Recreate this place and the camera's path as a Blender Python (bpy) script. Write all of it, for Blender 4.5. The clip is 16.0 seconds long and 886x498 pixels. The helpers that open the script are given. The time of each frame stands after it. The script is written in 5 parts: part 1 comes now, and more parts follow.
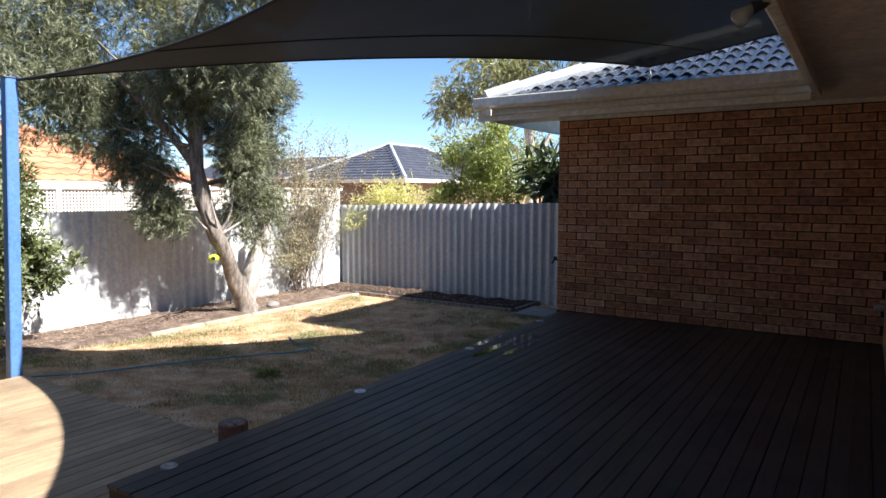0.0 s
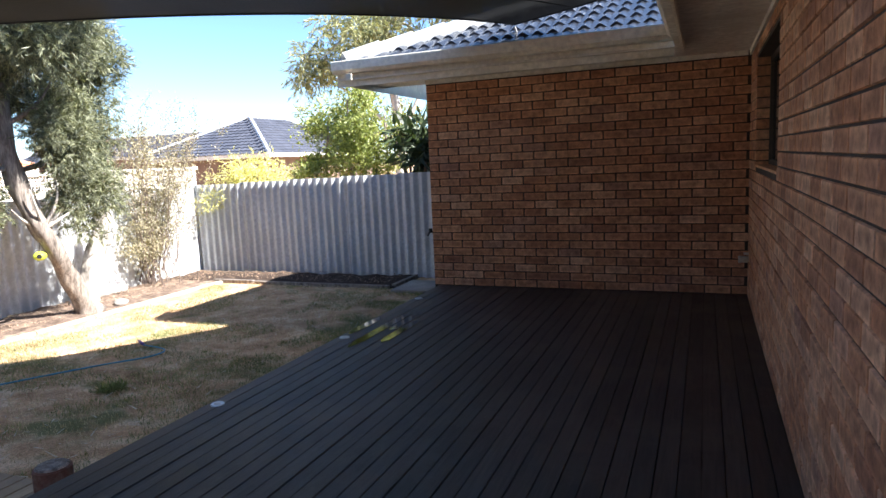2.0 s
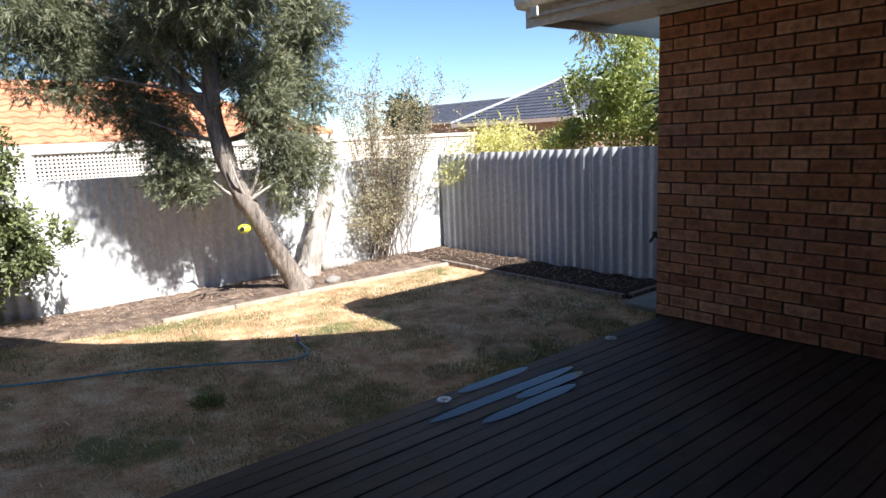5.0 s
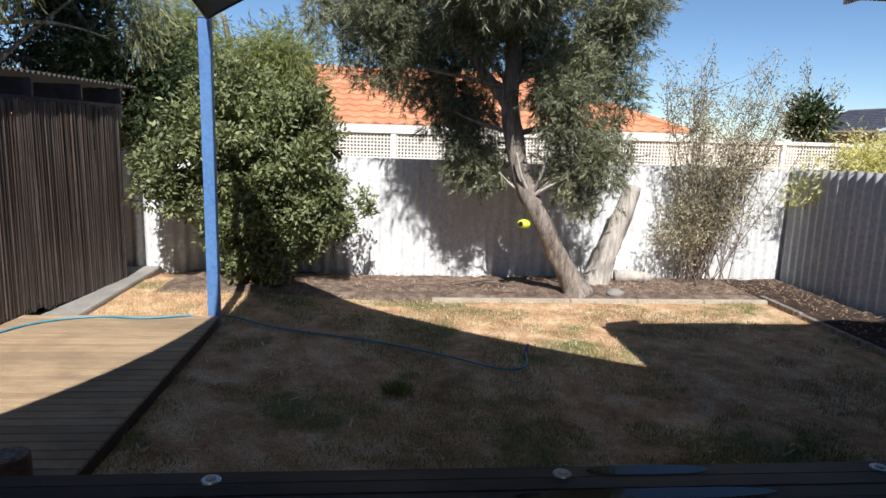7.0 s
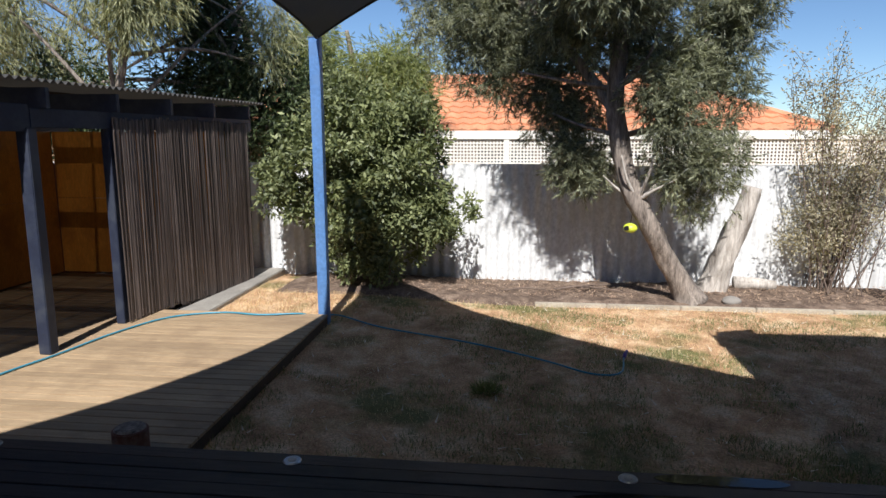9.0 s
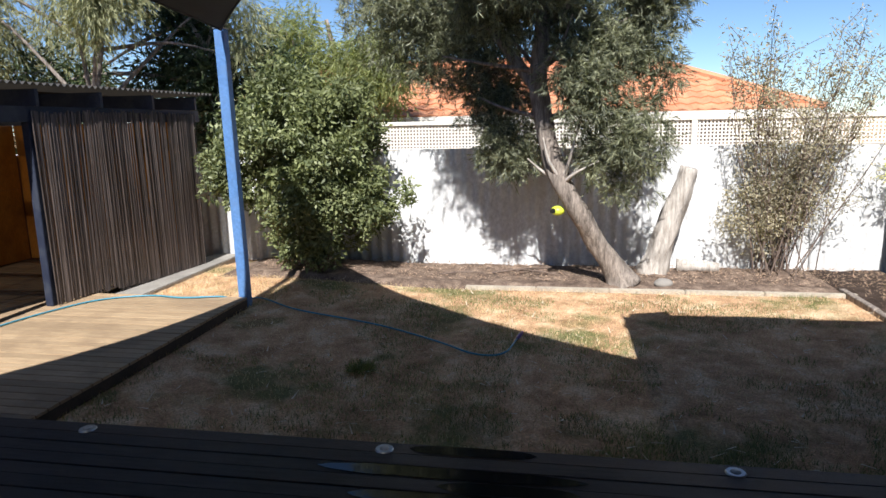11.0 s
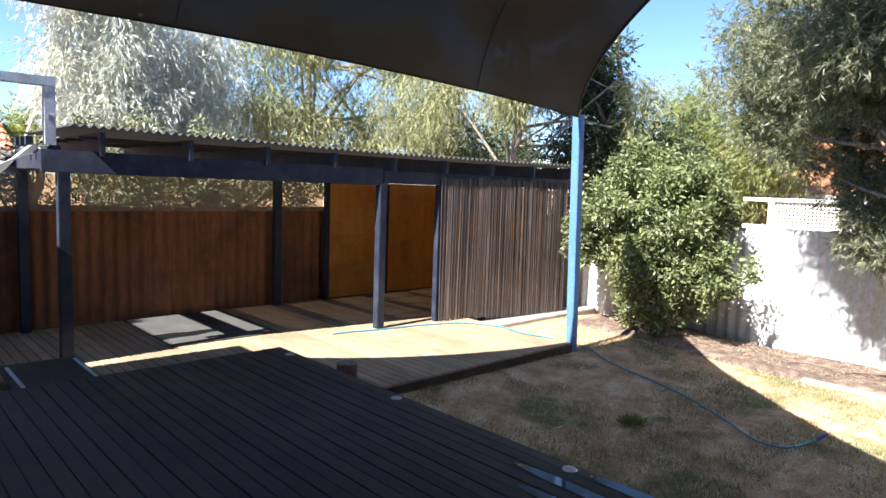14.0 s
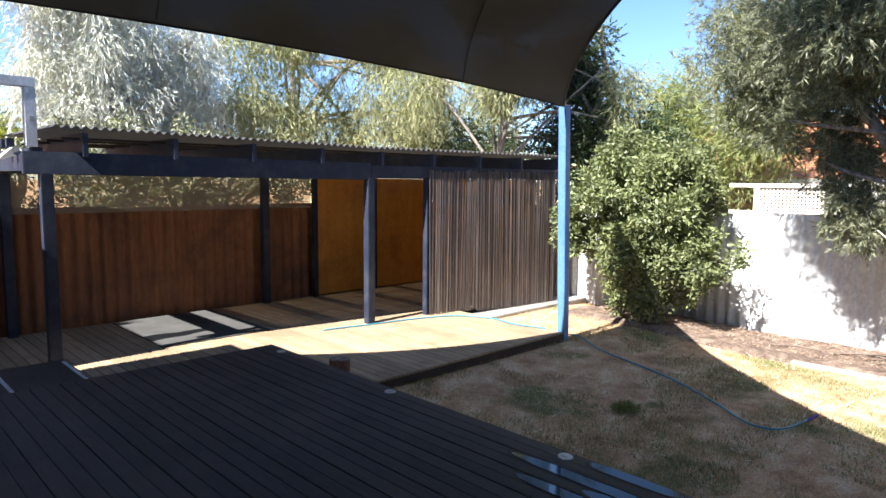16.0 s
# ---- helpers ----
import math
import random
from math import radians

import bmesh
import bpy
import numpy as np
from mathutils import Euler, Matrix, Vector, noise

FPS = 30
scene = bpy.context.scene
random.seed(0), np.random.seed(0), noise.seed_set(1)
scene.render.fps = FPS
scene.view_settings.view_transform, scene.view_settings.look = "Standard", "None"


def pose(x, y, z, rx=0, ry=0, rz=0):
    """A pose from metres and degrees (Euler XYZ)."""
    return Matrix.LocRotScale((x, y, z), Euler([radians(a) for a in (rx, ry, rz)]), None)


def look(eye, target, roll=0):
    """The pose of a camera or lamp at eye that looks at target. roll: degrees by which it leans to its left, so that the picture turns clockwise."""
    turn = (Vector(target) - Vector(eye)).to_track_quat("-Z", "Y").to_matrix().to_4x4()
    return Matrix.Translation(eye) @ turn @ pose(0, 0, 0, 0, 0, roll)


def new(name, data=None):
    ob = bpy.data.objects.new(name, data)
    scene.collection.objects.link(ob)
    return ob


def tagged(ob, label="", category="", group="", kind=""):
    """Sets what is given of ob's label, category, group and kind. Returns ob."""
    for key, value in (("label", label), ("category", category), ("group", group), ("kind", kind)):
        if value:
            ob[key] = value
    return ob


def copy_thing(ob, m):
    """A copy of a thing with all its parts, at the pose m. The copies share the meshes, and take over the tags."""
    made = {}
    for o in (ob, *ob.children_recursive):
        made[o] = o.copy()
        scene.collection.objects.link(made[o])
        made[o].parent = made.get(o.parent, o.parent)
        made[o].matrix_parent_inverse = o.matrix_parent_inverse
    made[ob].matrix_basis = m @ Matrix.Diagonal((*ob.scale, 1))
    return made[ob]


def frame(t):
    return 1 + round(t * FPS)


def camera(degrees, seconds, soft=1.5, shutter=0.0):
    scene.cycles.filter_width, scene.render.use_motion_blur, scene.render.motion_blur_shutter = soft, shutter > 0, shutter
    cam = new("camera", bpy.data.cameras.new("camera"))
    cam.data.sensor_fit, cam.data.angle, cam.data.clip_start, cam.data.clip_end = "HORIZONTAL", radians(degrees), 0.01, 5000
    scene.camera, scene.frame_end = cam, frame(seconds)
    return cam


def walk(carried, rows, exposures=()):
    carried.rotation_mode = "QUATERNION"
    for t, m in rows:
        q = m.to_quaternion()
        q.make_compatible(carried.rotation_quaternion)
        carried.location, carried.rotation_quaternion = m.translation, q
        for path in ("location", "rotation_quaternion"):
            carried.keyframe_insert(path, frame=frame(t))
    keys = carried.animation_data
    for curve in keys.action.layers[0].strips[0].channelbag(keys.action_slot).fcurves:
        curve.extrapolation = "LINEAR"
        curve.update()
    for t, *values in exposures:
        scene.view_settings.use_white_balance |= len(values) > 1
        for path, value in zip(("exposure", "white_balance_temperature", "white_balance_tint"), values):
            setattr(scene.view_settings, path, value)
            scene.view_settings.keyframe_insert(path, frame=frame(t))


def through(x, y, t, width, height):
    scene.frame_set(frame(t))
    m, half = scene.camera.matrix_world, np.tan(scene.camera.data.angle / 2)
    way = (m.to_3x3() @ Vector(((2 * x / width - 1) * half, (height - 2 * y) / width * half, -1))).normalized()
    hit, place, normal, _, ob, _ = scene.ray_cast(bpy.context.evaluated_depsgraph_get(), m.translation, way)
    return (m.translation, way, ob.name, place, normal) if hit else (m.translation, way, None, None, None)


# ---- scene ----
cam = camera(68.7, 16.0)
PATH = [
    (0, (0.426, 0.542, 1.407), (-0.661, 2.211, 1.234), 0.1),
    (0.5, (0.416, 0.556, 1.409), (-0.652, 2.236, 1.218), -0.0),
    (1, (0.368, 0.619, 1.396), (-0.639, 2.316, 1.073), -0.4),
    (1.5, (0.264, 0.759, 1.424), (-0.561, 2.565, 1.186), -2.1),
    (2, (0.228, 1.001, 1.417), (-0.519, 2.836, 1.145), -2.6),
    (2.5, (0.181, 1.414, 1.424), (-0.768, 3.152, 1.142), -2.2),
    (3, (0.154, 1.803, 1.435), (-0.878, 3.49, 1.135), -2.9),
    (3.2, (0.155, 1.975, 1.442), (-0.948, 3.609, 1.103), -3.4),
    (5.3, (0.166, 3.662, 1.444), (-1.492, 4.728, 1.106), -2.5),
    (5.5, (0.153, 3.85, 1.43), (-1.584, 4.78, 1.086), -2.5),
    (6, (0.136, 4.225, 1.452), (-1.675, 4.994, 1.092), -0.7),
    (6.5, (0.077, 4.513, 1.447), (-1.858, 4.895, 1.117), 1.6),
    (7, (0.086, 4.709, 1.471), (-1.876, 4.889, 1.123), 1.7),
    (7.5, (0.139, 4.845, 1.494), (-1.831, 4.847, 1.147), 1.9),
    (8, (0.157, 4.867, 1.496), (-1.816, 4.858, 1.168), 1.3),
    (8.5, (0.162, 4.885, 1.496), (-1.811, 4.862, 1.171), 0.4),
    (9, (0.188, 4.986, 1.474), (-1.772, 4.774, 1.138), -0.0),
    (9.2, (0.198, 5.07, 1.477), (-1.753, 4.809, 1.12), -2.0),
    (11.3, (0.083, 6.51, 1.429), (-1.841, 6.12, 1.046), -0.6),
    (11.5, (0.055, 6.66, 1.414), (-1.813, 6.05, 1.043), 0.2),
    (12, (0.072, 6.907, 1.433), (-1.602, 5.848, 1.153), -0.2),
    (12.3, (0.107, 7.08, 1.425), (-1.403, 5.799, 1.146), 0.2),
    (12.5, (0.187, 7.209, 1.464), (-1.238, 5.84, 1.158), 2.0),
    (13, (0.271, 7.391, 1.475), (-1.018, 5.891, 1.181), 2.3),
    (13.5, (0.317, 7.449, 1.499), (-1.009, 5.98, 1.207), 2.3),
    (14, (0.384, 7.519, 1.529), (-0.98, 6.068, 1.339), 1.9),
    (14.5, (0.378, 7.494, 1.524), (-0.965, 6.029, 1.301), 1.1),
    (15, (0.372, 7.498, 1.514), (-1.009, 6.064, 1.317), 0.8),
    (15.5, (0.356, 7.495, 1.493), (-1.03, 6.065, 1.31), 0.6),
    (16, (0.384, 7.508, 1.51), (-1.004, 6.082, 1.304), 0.5),
]
walk(cam, [(t, look(eye, target, roll)) for t, eye, target, roll in PATH], [(0, 1.4), (1, 1.55), (2, 2.12), (3.2, 1.88), (5.5, 1.1), (6.5, 0.68), (8, 0.48), (9, 0.52), (11.5, 0.85), (12, 0.95), (12.5, 1.38), (13, 1.68), (14, 1.92), (16, 1.9)])

# ---- world, sun, exposure ----
SUN_TO = Vector((2.70, 0.13, 2.795)).normalized()
world = bpy.data.worlds.new("sky")
scene.world = world
world.use_nodes = True
wn = world.node_tree
sky = wn.nodes.new("ShaderNodeTexSky")
sky.sky_type = "NISHITA"
sky.sun_disc = False
sky.sun_elevation = math.asin(SUN_TO.z)
sky.sun_rotation = math.atan2(SUN_TO.x, SUN_TO.y)
sky.altitude = 2500
sky.air_density, sky.dust_density, sky.ozone_density = 1.0, 0.0, 4.0
wn.nodes["Background"].inputs["Strength"].default_value = 0.082
deep = wn.nodes.new("ShaderNodeHueSaturation")
deep.inputs["Saturation"].default_value = 1.05
wn.links.new(sky.outputs[0], deep.inputs["Color"])
wn.links.new(deep.outputs[0], wn.nodes["Background"].inputs["Color"])
sun_data = bpy.data.lights.new("sun", "SUN")
sun_data.energy, sun_data.angle, sun_data.color = 5.0, radians(0.53), (1.0, 0.98, 0.95)
sun = new("sun", sun_data)
sun.rotation_mode = "QUATERNION"
sun.rotation_quaternion = SUN_TO.to_track_quat("Z", "Y")
sun.location = (20, 0, 20)
rng = np.random.default_rng(7)


# ---- materials ----
def nodes_of(name):
    m = bpy.data.materials.new(name)
    m.use_nodes = True
    return m, m.node_tree, m.node_tree.nodes["Principled BSDF"]


def ramp_node(nt, stops):
    r = nt.nodes.new("ShaderNodeValToRGB")
    el = r.color_ramp.elements
    while len(el) < len(stops):
        el.new(0.5)
    for e, (p, c) in zip(el, stops):
        e.position, e.color = p, (*c, 1)
    return r


def noise_node(nt, scale, detail=4, coord=None, stretch=None, rough=0.6):
    n = nt.nodes.new("ShaderNodeTexNoise")
    n.inputs["Scale"].default_value, n.inputs["Detail"].default_value, n.inputs["Roughness"].default_value = scale, detail, rough
    if coord is not None:
        if stretch:
            mp = nt.nodes.new("ShaderNodeMapping")
            mp.inputs["Scale"].default_value = stretch
            nt.links.new(coord, mp.inputs["Vector"])
            coord = mp.outputs[0]
        nt.links.new(coord, n.inputs["Vector"])
    return n


def mix_node(nt, kind, fac, a, b):
    m = nt.nodes.new("ShaderNodeMix")
    m.data_type, m.blend_type = "RGBA", kind
    for sock, v in ((m.inputs[0], fac), (m.inputs[6], a), (m.inputs[7], b)):
        if isinstance(v, (int, float)):
            sock.default_value = v
        elif isinstance(v, tuple):
            sock.default_value = (*v, 1)
        else:
            nt.links.new(v, sock)
    return m.outputs[2]


def surface(name, c1, c2, scale=6, rough=0.7, metal=0.0, bump=0.2, fine=60, stretch=None, per="none", spread=0.25, stain=None, stain_scale=1.2, spec=0.5):
    """Two-scale noise paint between two colours, with bump; per: 'object' or 'island' varies each piece."""
    m, nt, p = nodes_of(name)
    geo = nt.nodes.new("ShaderNodeNewGeometry")
    co = geo.outputs["Position"]
    n1 = noise_node(nt, scale, 5, co, stretch)
    r = ramp_node(nt, [(0.3, c1), (0.7, c2)])
    nt.links.new(n1.outputs["Fac"], r.inputs[0])
    col = r.outputs[0]
    n2 = noise_node(nt, fine, 3, co, stretch)
    r2 = ramp_node(nt, [(0.25, (0.72,) * 3), (0.75, (1.15,) * 3)])
    nt.links.new(n2.outputs["Fac"], r2.inputs[0])
    col = mix_node(nt, "MULTIPLY", 1.0, col, r2.outputs[0])
    if per != "none":
        if per == "object":
            rnd = nt.nodes.new("ShaderNodeObjectInfo").outputs["Random"]
        else:
            rnd = geo.outputs["Random Per Island"]
        r3 = ramp_node(nt, [(0.0, (1 - spread,) * 3), (1.0, (1 + spread,) * 3)])
        nt.links.new(rnd, r3.inputs[0])
        col = mix_node(nt, "MULTIPLY", 1.0, col, r3.outputs[0])
    if stain:
        n3 = noise_node(nt, stain_scale, 6, co, None, 0.7)
        r4 = ramp_node(nt, [(0.48, (0, 0, 0)), (0.66, (1, 1, 1))])
        nt.links.new(n3.outputs["Fac"], r4.inputs[0])
        col = mix_node(nt, "MIX", r4.outputs[0], col, stain)
    nt.links.new(col, p.inputs["Base Color"])
    p.inputs["Roughness"].default_value, p.inputs["Metallic"].default_value = rough, metal
    p.inputs["Specular IOR Level"].default_value = spec
    if bump:
        b = nt.nodes.new("ShaderNodeBump")
        b.inputs["Strength"].default_value, b.inputs["Distance"].default_value = bump, 0.01
        nt.links.new(n2.outputs["Fac"], b.inputs["Height"])
        nt.links.new(b.outputs[0], p.inputs["Normal"])
    return m


def brick_material(name, per):
    m, nt, p = nodes_of(name)
    geo = nt.nodes.new("ShaderNodeNewGeometry")
    co = geo.outputs["Position"]
    rnd = nt.nodes.new("ShaderNodeObjectInfo").outputs["Random"] if per == "object" else geo.outputs["Random Per Island"]
    r = ramp_node(nt, [(0.0, (0.34, 0.165, 0.10)), (0.2, (0.46, 0.225, 0.125)), (0.55, (0.52, 0.28, 0.165)), (0.85, (0.63, 0.385, 0.25)), (1.0, (0.38, 0.20, 0.14))])
    nt.links.new(rnd, r.inputs[0])
    n1 = noise_node(nt, 19, 6, co)
    r1 = ramp_node(nt, [(0.3, (0.55, 0.50, 0.49)), (0.72, (1.4, 1.4, 1.36))])
    nt.links.new(n1.outputs["Fac"], r1.inputs[0])
    col = mix_node(nt, "MULTIPLY", 1.0, r.outputs[0], r1.outputs[0])
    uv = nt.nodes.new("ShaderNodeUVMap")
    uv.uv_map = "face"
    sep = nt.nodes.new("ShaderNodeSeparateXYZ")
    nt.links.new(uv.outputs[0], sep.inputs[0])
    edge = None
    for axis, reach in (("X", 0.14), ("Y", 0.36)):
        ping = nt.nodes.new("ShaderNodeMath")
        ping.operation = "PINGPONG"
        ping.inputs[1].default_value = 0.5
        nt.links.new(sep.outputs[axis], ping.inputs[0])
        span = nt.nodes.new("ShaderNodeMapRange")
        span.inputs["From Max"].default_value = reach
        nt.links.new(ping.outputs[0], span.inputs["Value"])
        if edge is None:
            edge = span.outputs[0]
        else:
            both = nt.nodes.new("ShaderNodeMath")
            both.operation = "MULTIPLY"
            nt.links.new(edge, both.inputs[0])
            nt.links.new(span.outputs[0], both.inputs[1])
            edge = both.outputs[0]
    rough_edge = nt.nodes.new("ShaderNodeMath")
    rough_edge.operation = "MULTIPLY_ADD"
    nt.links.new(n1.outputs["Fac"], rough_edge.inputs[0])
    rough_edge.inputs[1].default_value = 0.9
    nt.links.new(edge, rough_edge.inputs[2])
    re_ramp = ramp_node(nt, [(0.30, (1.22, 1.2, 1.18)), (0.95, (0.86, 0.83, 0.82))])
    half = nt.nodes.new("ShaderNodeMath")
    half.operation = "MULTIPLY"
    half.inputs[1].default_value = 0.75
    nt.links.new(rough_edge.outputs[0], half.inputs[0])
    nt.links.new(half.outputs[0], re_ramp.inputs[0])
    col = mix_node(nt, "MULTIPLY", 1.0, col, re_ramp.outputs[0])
    n2 = noise_node(nt, 45, 4, co)
    r2 = ramp_node(nt, [(0.55, (0, 0, 0)), (0.75, (0.55, 0.55, 0.55))])
    nt.links.new(n2.outputs["Fac"], r2.inputs[0])
    col = mix_node(nt, "MIX", r2.outputs[0], col, (0.13, 0.075, 0.06))
    nt.links.new(col, p.inputs["Base Color"])
    p.inputs["Roughness"].default_value = 0.85
    b = nt.nodes.new("ShaderNodeBump")
    b.inputs["Strength"].default_value, b.inputs["Distance"].default_value = 0.5, 0.006
    n3 = noise_node(nt, 120, 3, co)
    nt.links.new(n3.outputs["Fac"], b.inputs["Height"])
    nt.links.new(b.outputs[0], p.inputs["Normal"])
    return m


def leaf_material(name, dark, light, gloss=0.45, through=0.35):
    m, nt, p = nodes_of(name)
    geo = nt.nodes.new("ShaderNodeNewGeometry")
    r = ramp_node(nt, [(0.0, dark), (1.0, light)])
    nt.links.new(geo.outputs["Random Per Island"], r.inputs[0])
    n = noise_node(nt, 1.6, 3, geo.outputs["Position"])
    r2 = ramp_node(nt, [(0.3, (0.7, 0.72, 0.7)), (0.7, (1.2, 1.2, 1.1))])
    nt.links.new(n.outputs["Fac"], r2.inputs[0])
    col = mix_node(nt, "MULTIPLY", 1.0, r.outputs[0], r2.outputs[0])
    nt.links.new(col, p.inputs["Base Color"])
    p.inputs["Roughness"].default_value = gloss
    t = nt.nodes.new("ShaderNodeBsdfTranslucent")
    nt.links.new(mix_node(nt, "MULTIPLY", 1.0, col, (1.25, 1.3, 0.6)), t.inputs["Color"])
    s = nt.nodes.new("ShaderNodeMixShader")
    s.inputs[0].default_value = through
    nt.links.new(p.outputs[0], s.inputs[1])
    nt.links.new(t.outputs[0], s.inputs[2])
    nt.links.new(s.outputs[0], nt.nodes["Material Output"].inputs["Surface"])
    return m


def ground_material(name, stops, scale, fine, patch=None, patch_scale=0.9):
    m, nt, p = nodes_of(name)
    geo = nt.nodes.new("ShaderNodeNewGeometry")
    co = geo.outputs["Position"]
    n1 = noise_node(nt, scale, 6, co, None, 0.65)
    r = ramp_node(nt, stops)
    nt.links.new(n1.outputs["Fac"], r.inputs[0])
    col = r.outputs[0]
    if patch:
        n0 = noise_node(nt, patch_scale, 4, co, None, 0.6)
        r0 = ramp_node(nt, [(0.52, (0, 0, 0)), (0.64, (0.85, 0.85, 0.85))])
        nt.links.new(n0.outputs["Fac"], r0.inputs[0])
        col = mix_node(nt, "MIX", r0.outputs[0], col, patch)
    n2 = noise_node(nt, fine, 4, co)
    r2 = ramp_node(nt, [(0.3, (0.6,) * 3), (0.7, (1.3,) * 3)])
    nt.links.new(n2.outputs["Fac"], r2.inputs[0])
    col = mix_node(nt, "MULTIPLY", 1.0, col, r2.outputs[0])
    nt.links.new(col, p.inputs["Base Color"])
    p.inputs["Roughness"].default_value = 0.95
    p.inputs["Specular IOR Level"].default_value = 0.15
    b = nt.nodes.new("ShaderNodeBump")
    b.inputs["Strength"].default_value, b.inputs["Distance"].default_value = 0.7, 0.02
    nt.links.new(n2.outputs["Fac"], b.inputs["Height"])
    nt.links.new(b.outputs[0], p.inputs["Normal"])
    return m


def glass_material(name, tint, rough=0.05, clear=0.85):
    m, nt, p = nodes_of(name)
    p.inputs["Base Color"].default_value = (*tint, 1)
    p.inputs["Roughness"].default_value = rough
    t = nt.nodes.new("ShaderNodeBsdfTransparent")
    t.inputs["Color"].default_value = (*tint, 1)
    s = nt.nodes.new("ShaderNodeMixShader")
    s.inputs[0].default_value = clear
    nt.links.new(p.outputs[0], s.inputs[1])
    nt.links.new(t.outputs[0], s.inputs[2])
    nt.links.new(s.outputs[0], nt.nodes["Material Output"].inputs["Surface"])
    return m


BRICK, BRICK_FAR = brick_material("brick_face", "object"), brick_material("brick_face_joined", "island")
MORTAR = surface("mortar", (0.045, 0.034, 0.028), (0.085, 0.064, 0.052), 12, 0.95, bump=0.5)
DECK = surface("dark_deck", (0.041, 0.031, 0.026), (0.088, 0.067, 0.055), 3, 0.55, bump=0.35, fine=40, stretch=(18, 1.2, 1), per="object", spread=0.3, spec=0.4, stain=(0.105, 0.078, 0.06), stain_scale=0.9)
DECK_LOW = surface("golden_deck", (0.35, 0.24, 0.145), (0.48, 0.355, 0.225), 3, 0.65, bump=0.3, fine=45, stretch=(18, 1.2, 1), per="object", spread=0.16, stain=(0.27, 0.19, 0.12), stain_scale=1.5)
TIMBER_DARK = surface("dark_timber", (0.035, 0.025, 0.02), (0.08, 0.055, 0.042), 4, 0.75, fine=40)
BLUE = surface("blue_paint", (0.085, 0.20, 0.44), (0.115, 0.25, 0.52), 3, 0.5, bump=0.1, fine=35, stain=(0.10, 0.2, 0.4), stain_scale=5)
NAVY = surface("navy_paint", (0.011, 0.016, 0.037), (0.02, 0.028, 0.055), 4, 0.6, bump=0.15, fine=40, stain=(0.035, 0.042, 0.06), stain_scale=4)
# same cement in two tones, paler for sun here and darker for shade below
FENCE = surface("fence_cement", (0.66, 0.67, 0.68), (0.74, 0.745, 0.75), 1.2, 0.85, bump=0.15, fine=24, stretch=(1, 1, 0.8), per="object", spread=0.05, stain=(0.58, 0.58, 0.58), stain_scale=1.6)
FENCE_SHADE = surface("shaded_cement", (0.50, 0.515, 0.54), (0.60, 0.61, 0.625), 1.2, 0.85, bump=0.15, fine=24, stretch=(1, 1, 0.8), per="object", spread=0.06, stain=(0.44, 0.45, 0.46), stain_scale=1.6)
FENCE_BROWN = surface("rust_fence", (0.23, 0.088, 0.038), (0.36, 0.145, 0.062), 2.5, 0.75, bump=0.2, fine=30, stretch=(1, 1, 0.2), per="object", spread=0.12, stain=(0.16, 0.07, 0.04), stain_scale=2.0)
PLY = surface("orange_ply", (0.60, 0.235, 0.035), (0.74, 0.33, 0.06), 2.5, 0.5, bump=0.1, fine=26, stretch=(3, 3, 0.6), stain=(0.42, 0.16, 0.03), stain_scale=1.8)
REED = surface("bamboo_reed", (0.06, 0.047, 0.044), (0.17, 0.135, 0.122), 5, 0.5, bump=0.1, fine=50, stretch=(1, 1, 0.12), per="island", spread=0.55, stain=(0.075, 0.058, 0.05), stain_scale=1.4)
SAIL = surface("sail_cloth", (0.050, 0.053, 0.060), (0.065, 0.068, 0.075), 1.5, 0.9, bump=0.25, fine=240, spec=0.2)
snt = SAIL.node_tree
see = snt.nodes.new("ShaderNodeBsdfTransparent")
weave = snt.nodes.new("ShaderNodeMixShader")
weave.inputs[0].default_value = 0.012
snt.links.new(snt.nodes["Principled BSDF"].outputs[0], weave.inputs[1])
snt.links.new(see.outputs[0], weave.inputs[2])
snt.links.new(weave.outputs[0], snt.nodes["Material Output"].inputs["Surface"])
SAIL_HEM = surface("sail_hem", (0.02, 0.02, 0.022), (0.03, 0.03, 0.034), 4, 0.9, bump=0.1)
CREAM = surface("cream_gutter", (0.82, 0.77, 0.66), (0.87, 0.82, 0.72), 2, 0.4, bump=0.03, fine=20, stain=(0.68, 0.62, 0.53), stain_scale=2)
SOFFIT = surface("soffit_paint", (0.76, 0.72, 0.65), (0.84, 0.80, 0.73), 1.5, 0.75, bump=0.08, fine=18, stain=(0.58, 0.51, 0.43), stain_scale=1.3)
ROOF_TILE = surface("dark_roof_tile", (0.016, 0.019, 0.027), (0.036, 0.041, 0.054), 5, 0.25, bump=0.08, fine=60, per="object", spread=0.2, spec=0.6)
RIDGE = surface("ridge_cap", (0.40, 0.42, 0.44), (0.52, 0.54, 0.56), 4, 0.5, bump=0.2, fine=50)
ORANGE_TILE = surface("terracotta_tile", (0.55, 0.22, 0.11), (0.68, 0.32, 0.18), 3, 0.75, bump=0.2, fine=40, per="island", spread=0.15)
SLATE_TILE = surface("slate_tile", (0.05, 0.055, 0.075), (0.085, 0.09, 0.115), 2, 0.55, bump=0.2, fine=30, per="island", spread=0.15)
RENDER_WALL = surface("cream_render", (0.60, 0.54, 0.44), (0.70, 0.64, 0.54), 1.2, 0.9, bump=0.1, fine=25)
LATTICE = surface("lattice_paint", (0.72, 0.68, 0.61), (0.80, 0.77, 0.70), 3, 0.7, bump=0.05)
